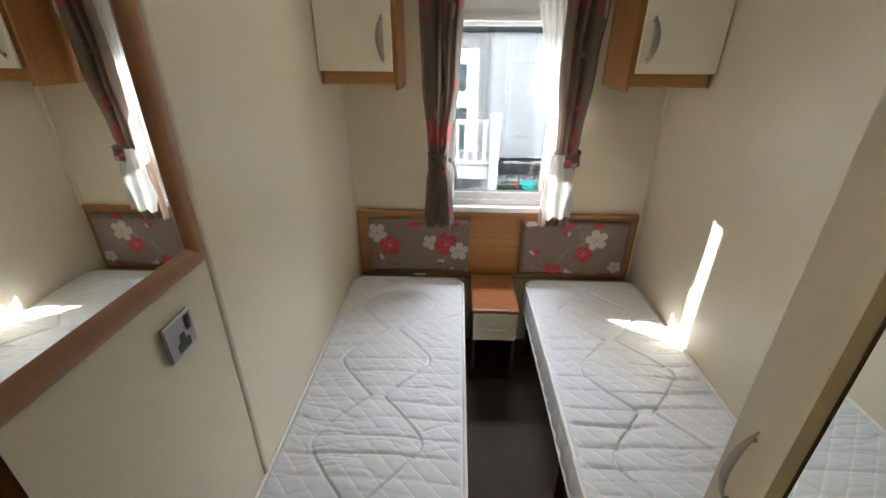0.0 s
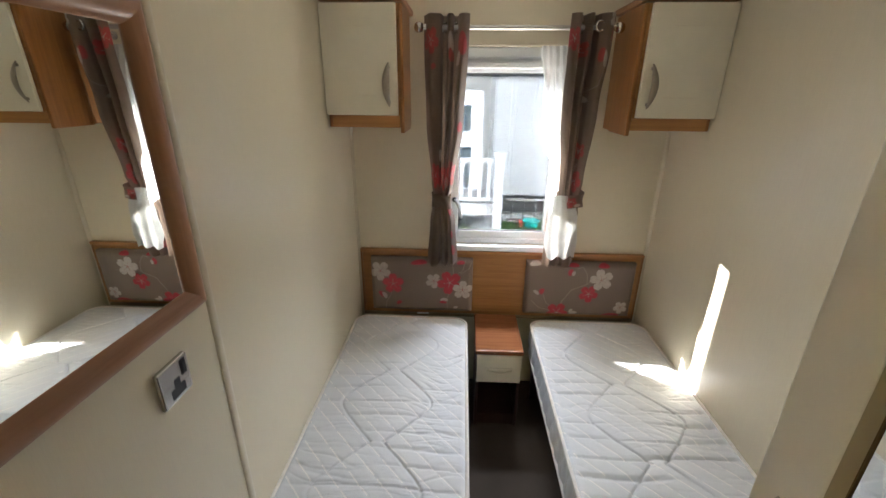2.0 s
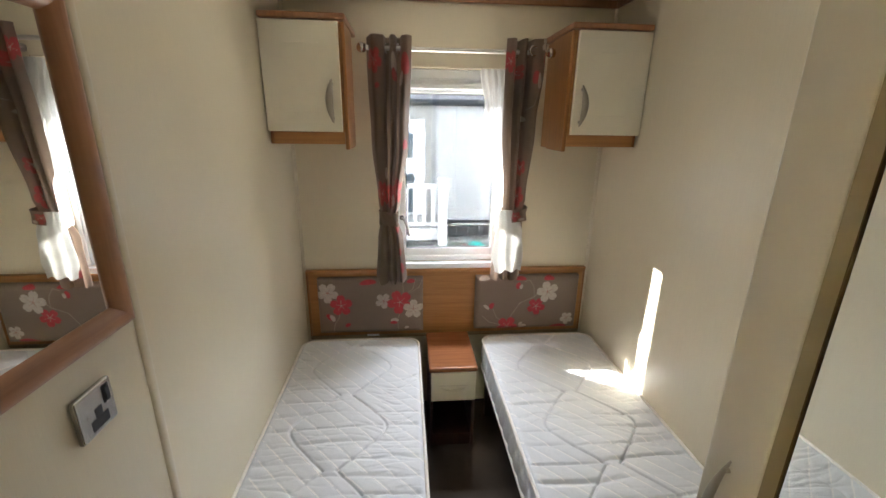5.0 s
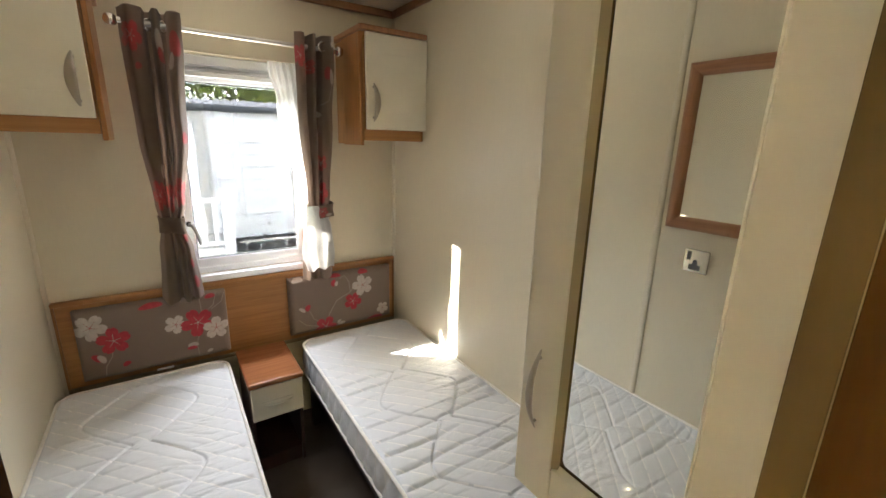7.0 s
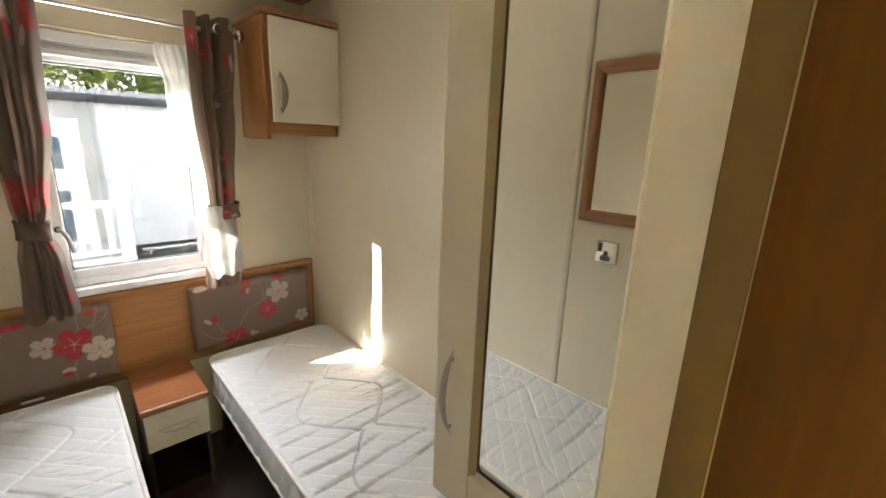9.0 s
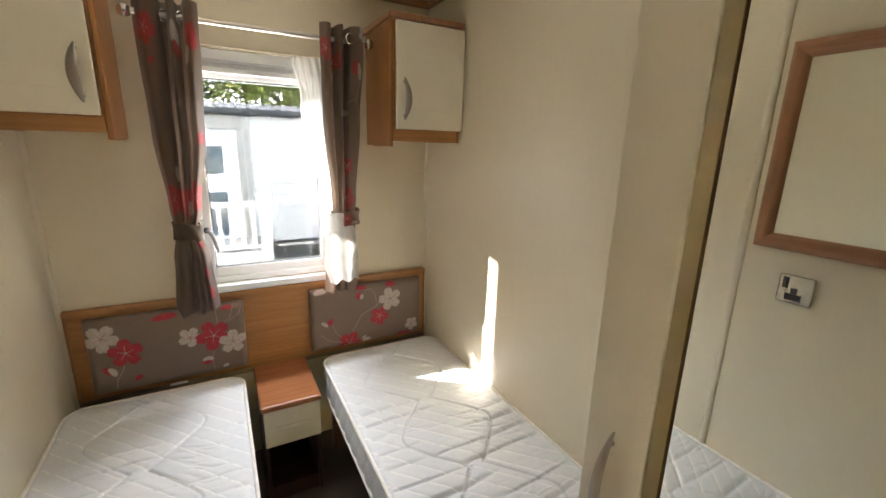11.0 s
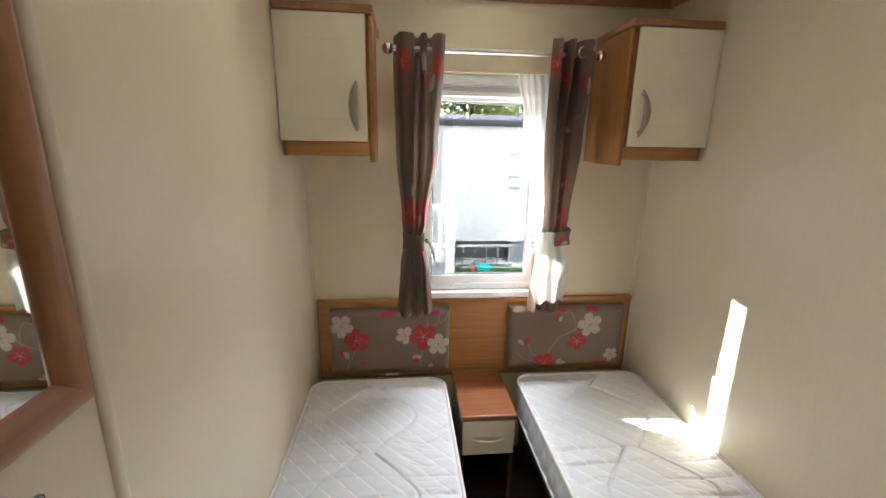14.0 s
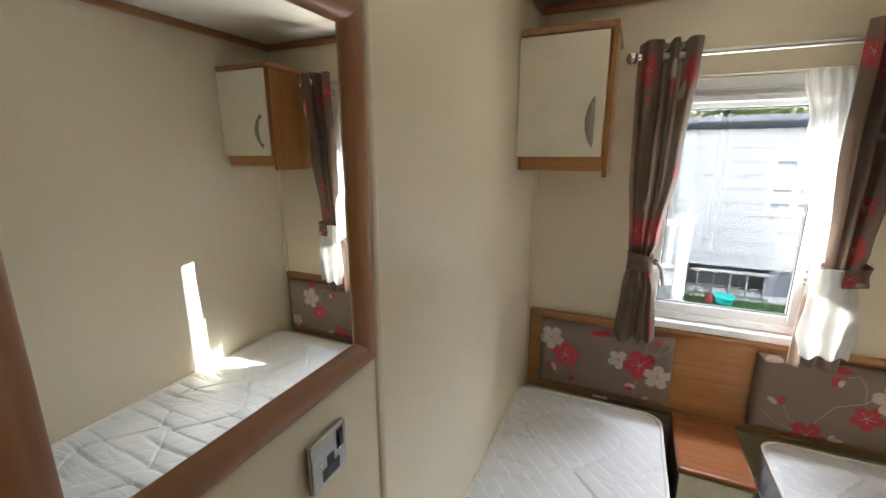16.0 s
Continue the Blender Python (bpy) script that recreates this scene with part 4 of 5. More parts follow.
part("mirror", box(RX + 0.0125, RX + 0.0165, bead_y0 + 0.004, bead_y1 - 0.005, bead_z0 + 0.004, bead_z1 + 0.004), MIRROR, wd, "mirror glass")
bow_handle(wd, (RX, -1.706, 1.085), 0.17, (-0.024, 0, 0), 0.009, mat=NICKEL)

# ---- curtain pole, curtains and voile ----
POLE_Y, POLE_Z = -0.140, 1.942
pole = thing("curtain_pole", (0.79, POLE_Y, POLE_Z), "slim brushed steel curtain pole with ball ends", "curtain pole")
part("rod", tube([(0.385, POLE_Y, POLE_Z), (1.207, POLE_Y, POLE_Z)], 0.0095, 14), STEEL, pole, "", 60)
for x, s in ((0.374, -1), (1.218, 1)):
    fin = part("finial", ball((x - 0.004 * (1 if s < 0 else -1), POLE_Y, POLE_Z), 0.0225), CHROME, pole, "polished ball finial", 180)
    part("collar", disc((x - s * 0.021, POLE_Y, POLE_Z), 0.013, 0.012, "x"), CHROME, fin, "", 40)
for x in (0.47, 1.135):
    br = part("bracket", tube([(x, POLE_Y, POLE_Z - 0.012), (x, -0.10, POLE_Z - 0.02), (x, -0.004, POLE_Z - 0.02)], 0.006, 8), STEEL, pole, "", 60)
    part("wall_plate", disc((x, -0.003, POLE_Z - 0.02), 0.018, 0.005, "y"), STEEL, br, "", 40)

wire = thing("curtain_wire", (0.79, -0.03, 1.884), "thin pale net-curtain wire across the window head", "curtain wire")
part("wire", tube([(0.50, -0.028, 1.886), (0.79, -0.028, 1.883), (1.09, -0.028, 1.886)], 0.0032, 8), BEAD, wire, "", 60)
for x in (0.50, 1.09):
    part("hook", tube([(x, -0.001, 1.886), (x, -0.018, 1.886), (x, -0.030, 1.886)], 0.003, 8), CHROME, wire, "", 60)


def lerp_table(tab, z):
    for (za, *a), (zb, *b) in zip(tab, tab[1:]):
        if za >= z >= zb:
            t = (za - z) / (za - zb)
            t = t * t * (3 - 2 * t)
            return [p + (q - p) * t for p, q in zip(a, b)]
    return list(tab[-1][1:]) if z < tab[-1][0] else list(tab[0][1:])


def curtain(name, tab, folds, phase, marks, label, group, width, turn_in=0.0):
    """tab rows: height, inner and outer edge, fold depth, distance from the wall."""
    c = thing(name, ((tab[0][1] + tab[0][2]) / 2, POLE_Y, tab[-1][0]), label, "curtain", group)
    zt, zb = tab[0][0], tab[-1][0]

    def at(u, v):
        z = zt + (zb - zt) * v
        x0, x1, dp, yy = lerp_table(tab, z)
        w = u if folds > 0 else 1 - u
        tri = -1.0
        for p, q in ((0.40, 0.52), (0.655, 0.765)):
            s = max(0.0, min(1.0, (w - p + 0.025) / 0.05)) * max(0.0, min(1.0, (q + 0.025 - w) / 0.05))
            tri += 2.0 * s * s * (3 - 2 * s)
        for p, q in ((0.0, 0.40), (0.52, 0.655), (0.765, 1.0)):
            if p < w < q:
                tri -= 0.75 * math.sin(math.pi * (w - p) / (q - p))
        soft = 0.25 * math.sin(11 * w + 5 * v + phase) * min(1, 4 * v)
        hem = 0.007 * math.sin(14 * w + phase) * max(0, v - 0.9) * 10
        edge = max(0.0, 1 - w / 0.16)
        curl = 0.055 * edge * edge * (3 - 2 * edge)
        inner = max(0.0, (w - 0.84) / 0.16)
        curl += turn_in * inner * inner * (3 - 2 * inner) * min(1, max(0, v - 0.06) * 6)
        crump = 0.004 * noise.noise((u * 5, z * 6, phase)) * (1 + 2 * max(0, v - 0.7))
        return (x0 + (x1 - x0) * u, -yy + dp * (tri + soft) + crump + curl, z + hem)

    sheet_part("cloth", 96, 300, at, DRAPE, c, "", lambda u, v: print_at(marks, u * width, (1 - v) * (zt - zb)), 0.0022)
    return c, at


LT = [(1.988, 0.392, 0.588, 0.030, 0.150), (1.90, 0.390, 0.586, 0.031, 0.148), (1.55, 0.398, 0.570, 0.027, 0.132), (1.26, 0.420, 0.530, 0.018, 0.114), (1.17, 0.430, 0.510, 0.011, 0.106), (1.05, 0.412, 0.540, 0.019, 0.108), (0.832, 0.398, 0.556, 0.025, 0.112)]
L_MARKS = [
    flower(0.06, 1.055, 0.048, "red", 0.2), leaf_mark(0.075, 0.955, 0.018, 0.012, 0.3, "red"),
    leaf_mark(0.20, 1.05, 0.018, 0.040, 0.1, "white"), leaf_mark(0.205, 1.00, 0.016, 0.028, 0.3, "red"), leaf_mark(0.285, 1.045, 0.03, 0.045, 0.1, "red"), leaf_mark(0.26, 0.985, 0.012, 0.03, -0.2, "white"),
    leaf_mark(0.30, 0.70, 0.02, 0.024, 0, "red"), leaf_mark(0.13, 0.565, 0.014, 0.03, 0.2, "white"),
    flower(0.07, 0.470, 0.058, "red", 0.5), flower(0.17, 0.455, 0.055, "red", 0.1), flower(0.27, 0.475, 0.058, "red", 0.8), leaf_mark(0.22, 0.43, 0.02, 0.03, 0.3, "white"),
    leaf_mark(0.29, 0.30, 0.02, 0.035, 0.1, "red"), leaf_mark(0.285, 0.17, 0.012, 0.02, 0.1, "red"), leaf_mark(0.29, 0.085, 0.018, 0.03, 0.2, "red"),
]
cl, cl_at = curtain("curtain", LT, 1, 2.0, L_MARKS, "taupe curtain with red and white blossom, tied back", "pair of tied-back curtains", 0.33, 0.062)
RT = [(1.990, 1.008, 1.205, 0.029, 0.150), (1.90, 1.006, 1.203, 0.030, 0.148), (1.62, 1.012, 1.188, 0.026, 0.132), (1.28, 1.042, 1.166, 0.017, 0.112), (1.20, 1.050, 1.158, 0.011, 0.105), (1.08, 1.006, 1.168, 0.013, 0.10), (0.835, 0.998, 1.166, 0.016, 0.105)]
R_MARKS = [
    flower(0.03, 1.06, 0.042, "red", 0.2), flower(0.10, 1.02, 0.036, "red", 0.6), leaf_mark(0.09, 0.97, 0.012, 0.03, 0.1, "white"),
    leaf_mark(0.24, 1.00, 0.028, 0.028, 0.3, "red"), leaf_mark(0.265, 0.985, 0.013, 0.034, 0.2, "white"), flower(0.29, 1.13, 0.030, "white", 0.2), leaf_mark(0.30, 1.08, 0.02, 0.036, 0.0, "red"),
    stroke("w", 0.0016, (0.27, 0.95), (0.25, 0.88), (0.20, 0.86)), leaf_mark(0.19, 0.82, 0.012, 0.014, 0.2, "white"), leaf_mark(0.31, 0.68, 0.02, 0.02, 0.2, "red"),
    flower(0.20, 0.593, 0.036, "red", 0.4), stroke("w", 0.0014, (0.20, 0.53), (0.19, 0.49)), leaf_mark(0.18, 0.46, 0.015, 0.012, 0.2, "white"),
    flower(0.20, 0.446, 0.05, "red", 0.1), leaf_mark(0.17, 0.44, 0.016, 0.02, 0.2, "white"), leaf_mark(0.2, 0.29, 0.02, 0.03, 0.1, "red"), leaf_mark(0.10, 0.06, 0.03, 0.02, 0.1, "red"),
]
cr, cr_at = curtain("curtain", RT, -1, 0.4, R_MARKS, "taupe blossom curtain tied back over a white voile", "pair of tied-back curtains", 0.33)
for c, x, y in ((cl, 0.482, -0.132), (cl, 0.533, -0.132), (cr, 1.128, -0.190), (cr, 1.062, -0.132)):
    bm = tube([(x + 0.0185 * math.cos(a), y + 0.005 * math.cos(a), POLE_Z + 0.0185 * math.sin(a)) for a in (2 * math.pi * k / 24 for k in range(24))], 0.0052, 8, closed=True)
    part("eyelet", bm, CHROME, c, "metal eyelet ring", 180)


def tieback(c, xa, xb, yc, depth, z0, z1, tilt, marks, label):
    """A cloth band round the gathered curtain; its front is at u = 0.75."""
    def at(u, v):
        a = 2 * math.pi * u
        pinch = 1 - 0.06 * math.sin(math.pi * v)
        x = (xa + xb) / 2 + (xb - xa) / 2 * math.cos(a) * pinch
        y = yc + depth * math.sin(a) * pinch + 0.003 * math.sin(a * 5 + 6 * v)
        return (x, y, z0 + (z1 - z0) * v + tilt * math.cos(a) + 0.003 * math.sin(3 * a) + 0.002 * noise.noise((u * 9, v * 3, xa)))

    return sheet_part("tieback", 72, 18, at, DRAPE, c, label, lambda u, v: print_at(marks, u * 0.30, v * (z1 - z0)), 0.003)


tieback(cl, 0.422, 0.518, -0.106, 0.032, 1.138, 1.205, -0.006, [], "taupe cloth tieback")
tieback(cr, 1.036, 1.164, -0.130, 0.066, 1.165, 1.228, 0.006, [flower(0.218, 0.028, 0.022, "red", 0.3), leaf_mark(0.245, 0.012, 0.014, 0.008, 0.2, "white")], "taupe cloth tieback with a red blossom")

net = thing("voile_curtain", (1.0, -0.06, 0.87), "sheer white voile panel gathered behind the curtain", "net curtain")
VT = [(1.882, 0.920, 1.135, 0.005, 0.030, 0.030), (1.70, 0.934, 1.150, 0.008, 0.090, 0.045), (1.52, 0.930, 1.155, 0.008, 0.165, 0.055), (1.33, 0.990, 1.155, 0.006, 0.205, 0.065), (1.14, 0.992, 1.150, 0.005, 0.205, 0.070)]


def voile_at(u, v):
    z = VT[0][0] + (VT[-1][0] - VT[0][0]) * v
    x0, x1, dp, near, far = lerp_table(VT, z)
    a = 2 * math.pi * (6.5 * u + 0.4 * math.sin(3 * u)) + 1.5 * v
    yy = far + (near - far) * (1 - smooth_step(u / 0.45))
    return (x0 + (x1 - x0) * u + 0.006 * noise.noise((u * 3, v * 7, 2)), -yy + dp * math.sin(a) + 0.006 * noise.noise((u * 4, v * 5, 8)), z)


sheet_part("panel", 90, 120, voile_at, VOILE, net, "sheer white upper panel", None)
VB = [(1.225, 1.004, 1.110, 0.004, 0.186), (1.10, 0.996, 1.134, 0.005, 0.190), (0.985, 0.985, 1.144, 0.006, 0.190), (0.905, 1.008, 1.140, 0.007, 0.185)]


def tail_at(u, v):
    z = VB[0][0] + (VB[-1][0] - VB[0][0]) * v
    x0, x1, dp, yy = lerp_table(VB, z)
    a = 2 * math.pi * 2.2 * u + 2.2
    return (x0 + (x1 - x0) * u, -yy + dp * math.sin(a) + 0.005 * noise.noise((u * 4, v * 6, 4)), z + 0.006 * math.sin(a) * v + 0.01 * (u - 0.5) * v)


sheet_part("tail", 48, 90, tail_at, VOILE, net, "white voile tail below the tieback", None, 0.0012)

# ---- outside ----
GZ = -0.65
bm = bmesh.new()
bmesh.ops.create_grid(bm, x_segments=8, y_segments=8, size=400, matrix=Matrix.Translation((0, 200, GZ)))
shell("ground", bm, CONCRETE, "pale concrete ground between the caravans")
bm = box(-1.2, 3.2, 0.002, 0.084, GZ + 0.001, -0.2505)
shell("wall_skirt", bm, UPVC, "white skirting under the window wall")

NYW = 5.8
home = thing("neighbour_home", (2.0, NYW, GZ), "white clad static caravan with a grey tiled roof", "caravan")
HX0, HX1, HZ0, HZ1 = -3.0, 7.0, -0.20, 1.96
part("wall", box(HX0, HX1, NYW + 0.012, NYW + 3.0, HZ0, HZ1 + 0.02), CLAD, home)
# near-black block stands in for the shade below the caravan's floor
part("chassis", box(HX0 + 0.2, HX1 - 0.2, NYW + 0.45, NYW + 2.8, GZ, HZ0), SHADOWBOX, home, "dark block for the shade under the caravan, behind the skirt")
part("skirt", box(2.52, HX1, NYW + 0.10, NYW + 0.14, GZ, HZ0, 0.004), SLATEGREY, home, "grey skirting panel")
part("gutter", tube([(HX0 - 0.1, NYW - 0.05, HZ1 + 0.025), (HX1 + 0.1, NYW - 0.05, HZ1 + 0.025)], 0.055, 12), GUTTER, home, "", 60)
part("fascia", box(HX0, HX1, NYW - 0.02, NYW + 0.012, HZ1 - 0.03, HZ1 + 0.06, 0.004), GUTTER, home)
part("roof", prism([(NYW - 0.06, HZ1 + 0.055), (NYW + 1.5, HZ1 + 0.245), (NYW + 3.06, HZ1 + 0.055)], "x", HX0 - 0.1, HX1 + 0.1), TILE, home)
part("corner_trim", box(0.925, 1.115, NYW - 0.012, NYW + 0.012, HZ0, HZ1 - 0.035, 0.004), PILASTER, home, "pale grey trim beside the door")
part("corner_trim", box(0.02, 0.265, NYW - 0.012, NYW + 0.012, HZ0, HZ1 - 0.035, 0.004), PILASTER, home)
part("corner_trim", box(0.27, 0.92, NYW - 0.010, NYW + 0.012, 1.70, HZ1 - 0.035, 0.004), PILASTER, home)
hd = part("door", box(0.275, 0.918, NYW - 0.018, NYW + 0.010, HZ0, 1.685, 0.006), UPVC, home, "white panelled door with a small window")
for x0, x1, z0, z1 in ((0.40, 0.70, 0.99, 1.44), (0.40, 0.72, -0.05, 0.70)):
    part("door_window", box(x0, x1, NYW - 0.0225, NYW - 0.012, z0, z1, 0.002), DOORGLASS, hd, "dim glass door light")
    for a in (box(x0 - 0.04, x0, NYW - 0.026, NYW - 0.012, z0 - 0.04, z1 + 0.04, 0.004), box(x1, x1 + 0.04, NYW - 0.026, NYW - 0.012, z0 - 0.04, z1 + 0.04, 0.004), box(x0, x1, NYW - 0.0255, NYW - 0.012, z0 - 0.04, z0, 0.004), box(x0, x1, NYW - 0.0255, NYW - 0.012, z1, z1 + 0.04, 0.004)):
        part("moulding", a, UPVC, hd)
hw = part("window", box(2.33, 3.30, NYW - 0.006, NYW + 0.010, 0.70, 1.50), DOORGLASS, home, "white framed caravan window")
for a in (box(2.29, 2.35, NYW - 0.03, NYW + 0.005, 0.66, 1.54, 0.006), box(2.60, 2.68, NYW - 0.03, NYW + 0.005, 0.66, 1.54, 0.006), box(3.28, 3.34, NYW - 0.03, NYW + 0.005, 0.66, 1.54, 0.006), box(2.35, 3.28, NYW - 0.029, NYW + 0.005, 0.66, 0.72, 0.006), box(2.35, 3.28, NYW - 0.029, NYW + 0.005, 1.48, 1.54, 0.006), box(2.35, 2.60, NYW - 0.02, NYW + 0.005, 0.98, 1.0, 0.003), box(2.35, 2.60, NYW - 0.02, NYW + 0.005, 1.22, 1.24, 0.003)):
    part("frame", a, UPVC, hw)

deck = thing("deck_railing", (0.0, 4.6, GZ), "white plastic veranda railing on a raised deck", "railing")
part("post", box(1.09, 1.235, 4.52, 4.66, GZ, 0.735, 0.008), DECKWHITE, deck)
part("post_cap", box(1.07, 1.255, 4.50, 4.68, 0.735, 0.775, 0.012), DECKWHITE, deck)
part("post", box(-1.45, -1.31, 4.52, 4.66, GZ, 0.735, 0.008), DECKWHITE, deck)
part("top_rail", box(-1.31, 1.09, 4.56, 4.63, 0.60, 0.675, 0.01), DECKWHITE, deck)
part("bottom_rail", box(-1.31, 1.09, 4.565, 4.625, -0.02, 0.04, 0.008), DECKWHITE, deck)
for k in range(16):
    x = 1.0 - 0.148 * k
    part("baluster", box(x - 0.030, x + 0.030, 4.575, 4.615, 0.035, 0.605, 0.004), DECKWHITE, deck)
part("fascia_board", box(-1.45, 1.235, 4.67, 4.70, -0.30, -0.09, 0.004), DECKWHITE, deck)
dk = thing("deck_floor", (0.0, 5.2, GZ), "pale decking boards at the caravan door", "decking")
for k in range(8):
    part("board", box(-1.45, 1.22, 4.71 + k * 0.135, 4.835 + k * 0.135, -0.12, -0.09, 0.004), PILASTER, dk)
for x in (-1.2, 0.0, 1.1):
    part("leg", box(x, x + 0.09, 4.75, 4.84, GZ, -0.12), PILASTER, dk)

ladder = thing("ladder", (1.9, 5.62, GZ), "aluminium ladder lying on its edge by the caravan", "ladder")
for z in (GZ + 0.02, GZ + 0.40):
    part("rail", box(1.42, 2.48, 5.52, 5.55, z, z + 0.045, 0.004), STEEL, ladder)
for k in range(5):
    x = 1.52 + 0.22 * k
    part("rung", tube([(x, 5.535, GZ + 0.06), (x, 5.535, GZ + 0.41)], 0.014, 8), STEEL, ladder, "", 60)
    part("foot", box(1.42 + 0.25 * k, 1.47 + 0.25 * k, 5.51, 5.56, GZ, GZ + 0.022), BLACK, ladder) if k in (0, 4) else None

rng = random.Random(5)
bm = bmesh.new()
for k in range(9000):
    x, y = rng.uniform(1.28, 2.75), rng.uniform(4.92, 5.42)
    a, h = rng.uniform(0, 6.28), rng.uniform(0.02, 0.05)
    dx, dy = 0.005 * math.cos(a), 0.005 * math.sin(a)
    bm.faces.new((bm.verts.new((x - dx, y - dy, GZ)), bm.verts.new((x + dx, y + dy, GZ)), bm.verts.new((x + dy * 3, y - dx * 3, GZ + h))))
solo("grass", bm, GRASS, "strip of short green grass beside the caravan", "grass", (2, 5.15, GZ), kind="stuff")
shell("lawn_mat", box(1.26, 2.78, 4.90, 5.44, GZ, GZ + 0.006), GRASS, "green turf strip")
toy = thing("toy_tub", (1.83, 5.16, GZ), "teal plastic tub with a red lid leaning on it", "tub")
bm = bmesh.new()
bmesh.ops.create_cone(bm, cap_ends=True, segments=20, radius1=0.11, radius2=0.14, depth=0.13, matrix=Matrix.Translation((1.84, 5.16, GZ + 0.071)))
part("tub", bm, TEAL, toy, "", 40)
part("rim", tube([(1.84 + 0.142 * math.cos(a), 5.16 + 0.142 * math.sin(a), GZ + 0.135) for a in (2 * math.pi * k / 24 for k in range(24))], 0.009, 6, closed=True), TEAL, toy, "", 180)
part("lid", box(1.62, 1.69, 5.10, 5.22, GZ + 0.006, GZ + 0.13, 0.01), REDPLASTIC, toy, "red plastic piece")


def planter(x, label):
    p = thing("planter", (x, 4.35, GZ), label, "planter", "planters by the veranda")
    bm = prism([(x - 0.075, GZ), (x + 0.075, GZ), (x + 0.105, GZ + 0.17), (x - 0.105, GZ + 0.17)], "y", 4.26, 4.44, 0.006)
    part("pot", bm, PLANTER, p)
    part("rim", box(x - 0.115, x + 0.115, 4.25, 4.45, GZ + 0.165, GZ + 0.185, 0.004), PLANTER, p)
    part("soil", box(x - 0.095, x + 0.095, 4.265, 4.435, GZ + 0.184, GZ + 0.189), BARK, p)
    bm = bmesh.new()
    for _ in range(120):
        q = Vector((x + rng.uniform(-0.1, 0.1), 4.35 + rng.uniform(-0.08, 0.08), GZ + 0.19 + rng.uniform(0, 0.08)))
        d1, d2 = (Vector([rng.uniform(-1, 1) for _ in range(3)]).normalized() * 0.025 for _ in range(2))
        bm.faces.new([bm.verts.new(q + v) for v in (d1, d2, -d1 * 0.6)])
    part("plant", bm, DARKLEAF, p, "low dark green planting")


for k in range(4):
    planter(0.62 - 0.27 * k, "blue-grey plastic planter standing by the veranda")


# ---- trees beyond the roofs ----
def tree(x, y, h, spread, seed, mat, label, count=9500):
    r = random.Random(seed)
    t = thing("tree", (x, y, GZ), label, "tree", "trees beyond the caravans")
    bm = tube([(x, y, GZ), (x + 0.1, y, GZ + h * 0.3), (x - 0.05, y + 0.1, GZ + h * 0.6), (x, y, GZ + h * 0.92)], [0.22, 0.17, 0.11, 0.03], 8)
    tips = []
    for k in range(11):
        a, zz = k * 2.4 + r.uniform(-0.4, 0.4), GZ + h * r.uniform(0.3, 0.75)
        ln = spread * r.uniform(0.55, 1.0)
        p = Vector((x, y, zz))
        q = p + Vector((math.cos(a) * ln * 0.55, math.sin(a) * ln * 0.55, ln * 0.25))
        e = p + Vector((math.cos(a) * ln, math.sin(a) * ln, ln * r.uniform(0.3, 0.7)))
        tube([p, q, e], [0.07, 0.045, 0.015], 6, bm=bm)
        tips += [q, e]
    tips += [Vector((x, y, GZ + h * 0.85)), Vector((x, y, GZ + h))]
    part("trunk", bm, BARK, t, "", 60)
    bm = bmesh.new()
    for k in range(count):
        c = r.choice(tips)
        v = Vector((r.gauss(0, 1), r.gauss(0, 1), r.gauss(0, 0.8))) * spread * 0.24
        p = c + v
        d1 = Vector([r.uniform(-1, 1) for _ in range(3)]).normalized()
        d2 = d1.cross(Vector([r.uniform(-1, 1) for _ in range(3)])).normalized()
        s = r.uniform(0.07, 0.15)
        bm.faces.new([bm.verts.new(p + w) for w in (d1 * s, d2 * s * 0.55, -d1 * s, -d2 * s * 0.55)])
    part("crown", bm, mat, t, "many small leaves with gaps")


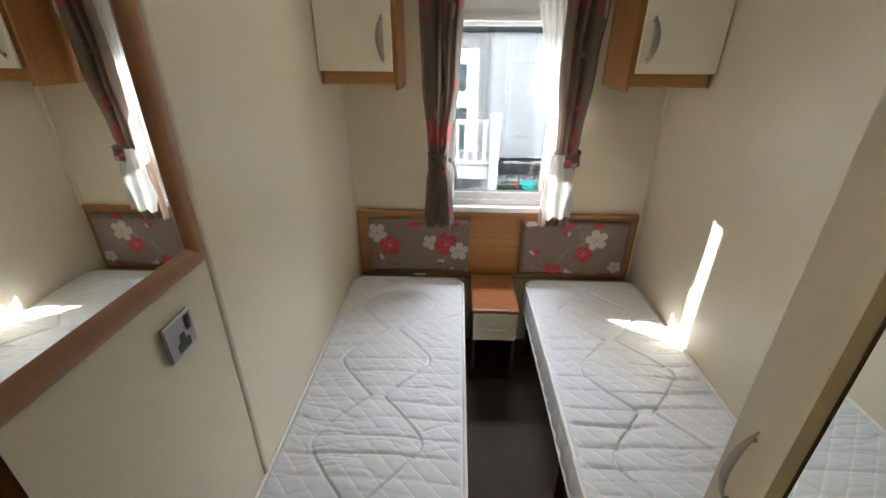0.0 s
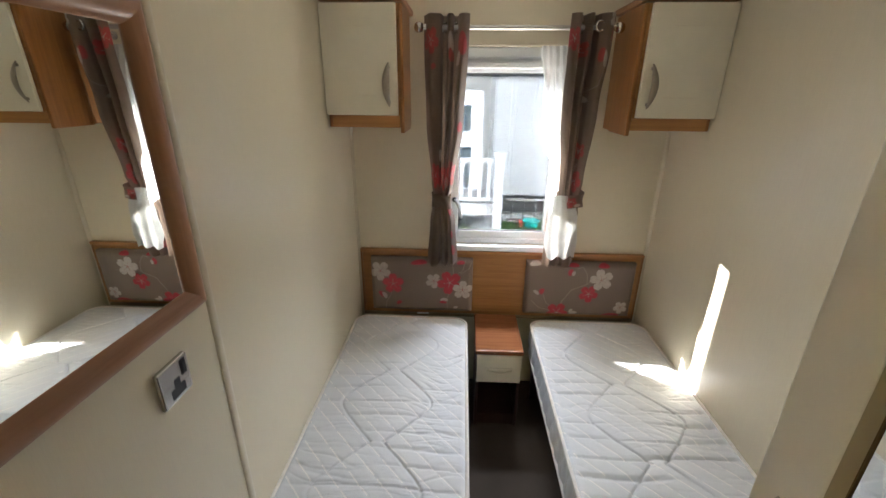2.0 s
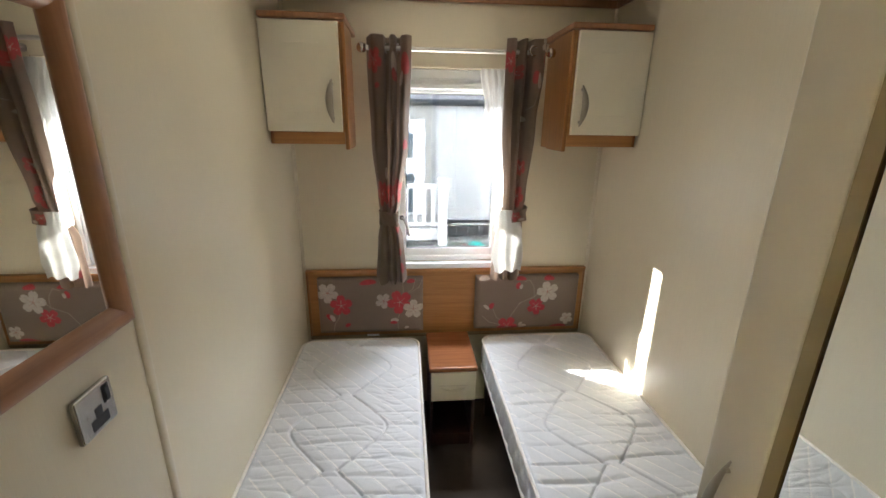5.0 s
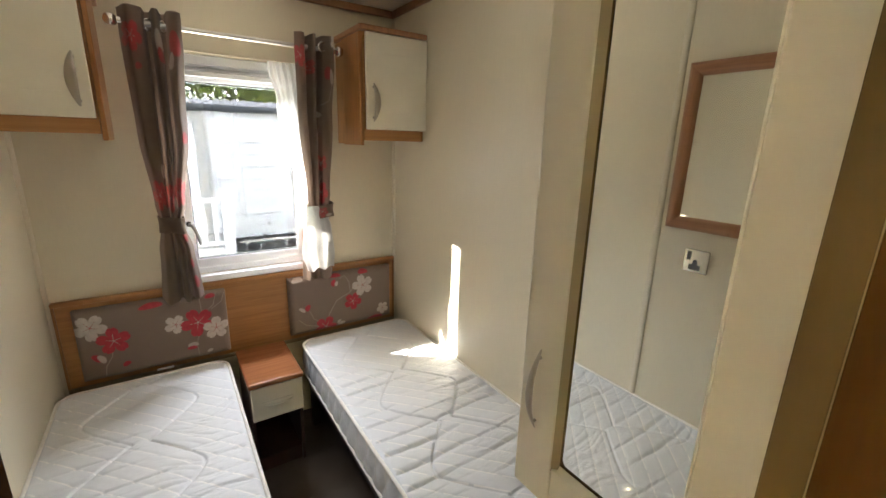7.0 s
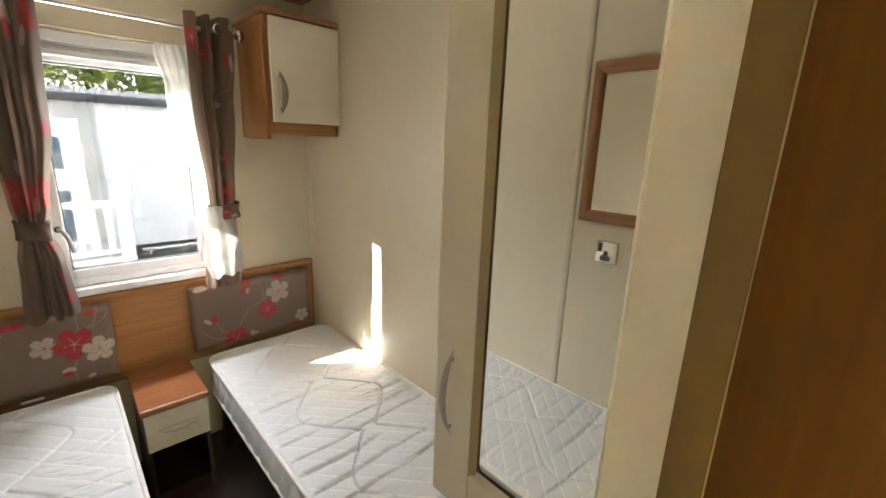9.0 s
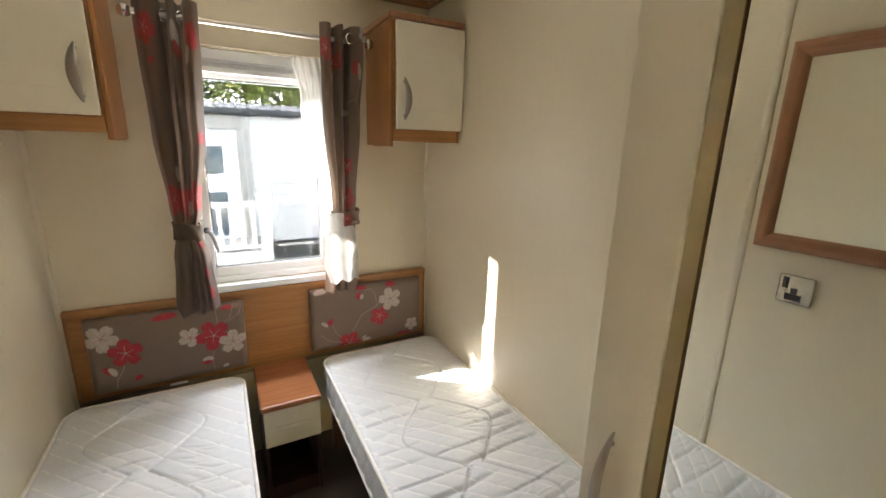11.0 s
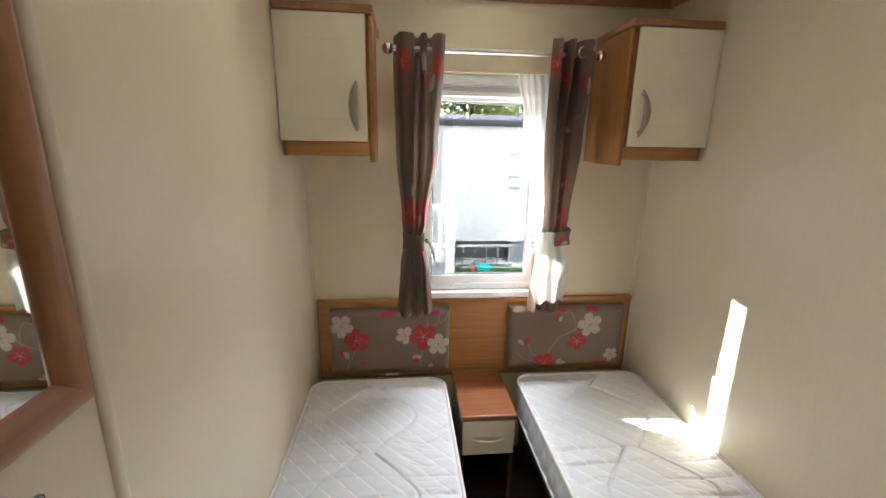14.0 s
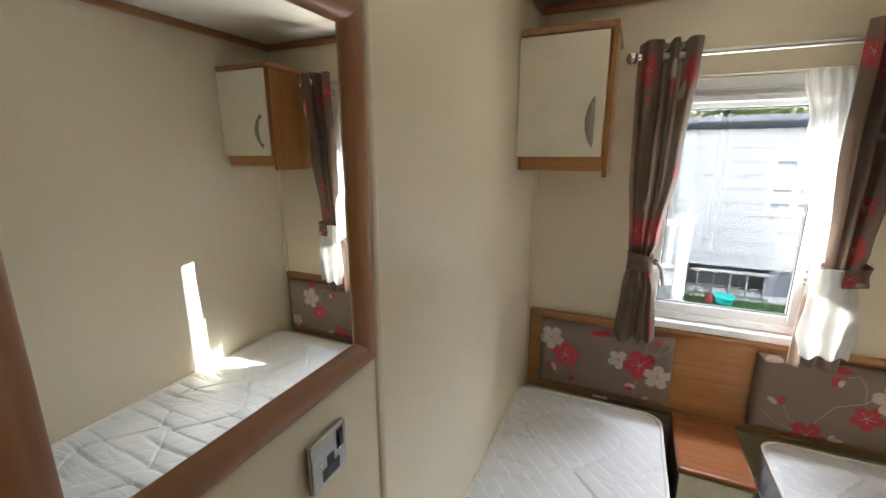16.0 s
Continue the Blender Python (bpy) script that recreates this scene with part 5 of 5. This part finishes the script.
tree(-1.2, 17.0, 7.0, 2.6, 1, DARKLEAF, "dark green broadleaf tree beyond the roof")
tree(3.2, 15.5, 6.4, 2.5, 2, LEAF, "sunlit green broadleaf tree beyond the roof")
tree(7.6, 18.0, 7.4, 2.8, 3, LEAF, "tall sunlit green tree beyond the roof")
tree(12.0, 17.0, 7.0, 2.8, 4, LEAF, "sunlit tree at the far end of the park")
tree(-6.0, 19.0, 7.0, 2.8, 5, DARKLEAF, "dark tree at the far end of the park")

# ---- cladding boards and roof tiles ----


def shared(name, bm, mat, smooth=None):
    return to_mesh(name, bm, mat, smooth)


def piece(name, me, parent, at):
    ob = new(name, me)
    ob.parent = parent
    ob.location = Vector(at) - BASE[parent]
    return ob


pitch = 0.207
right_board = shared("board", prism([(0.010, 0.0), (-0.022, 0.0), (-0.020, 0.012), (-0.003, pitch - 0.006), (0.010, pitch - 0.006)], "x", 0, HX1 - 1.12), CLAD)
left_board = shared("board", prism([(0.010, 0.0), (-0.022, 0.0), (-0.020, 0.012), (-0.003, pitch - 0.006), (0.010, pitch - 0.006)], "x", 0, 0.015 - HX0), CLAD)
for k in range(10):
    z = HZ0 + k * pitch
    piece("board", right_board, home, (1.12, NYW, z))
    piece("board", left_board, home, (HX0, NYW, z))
cw, rows = 0.165, 5
prof = []
for k in range(13):
    s = k / 12
    prof.append((s * cw, 0.020 * math.sin(2 * math.pi * s) + 0.004))
bm = bmesh.new()
lo = [bm.verts.new((x, 0, z)) for x, z in prof]
hi = [bm.verts.new((x, 0.33, z + 0.046)) for x, z in prof]
dn = [bm.verts.new((x, 0, z - 0.028)) for x, z in prof]
for k in range(12):
    bm.faces.new((lo[k], lo[k + 1], hi[k + 1], hi[k]))
    bm.faces.new((dn[k], dn[k + 1], lo[k + 1], lo[k]))
tile_mesh = shared("tile", bm, TILE, 50)
for j in range(rows):
    for k in range(40):
        piece("tile", tile_mesh, home, (-2.4 + k * cw, NYW - 0.075 + j * 0.30, HZ1 + 0.062 + j * 0.30 * 0.125))
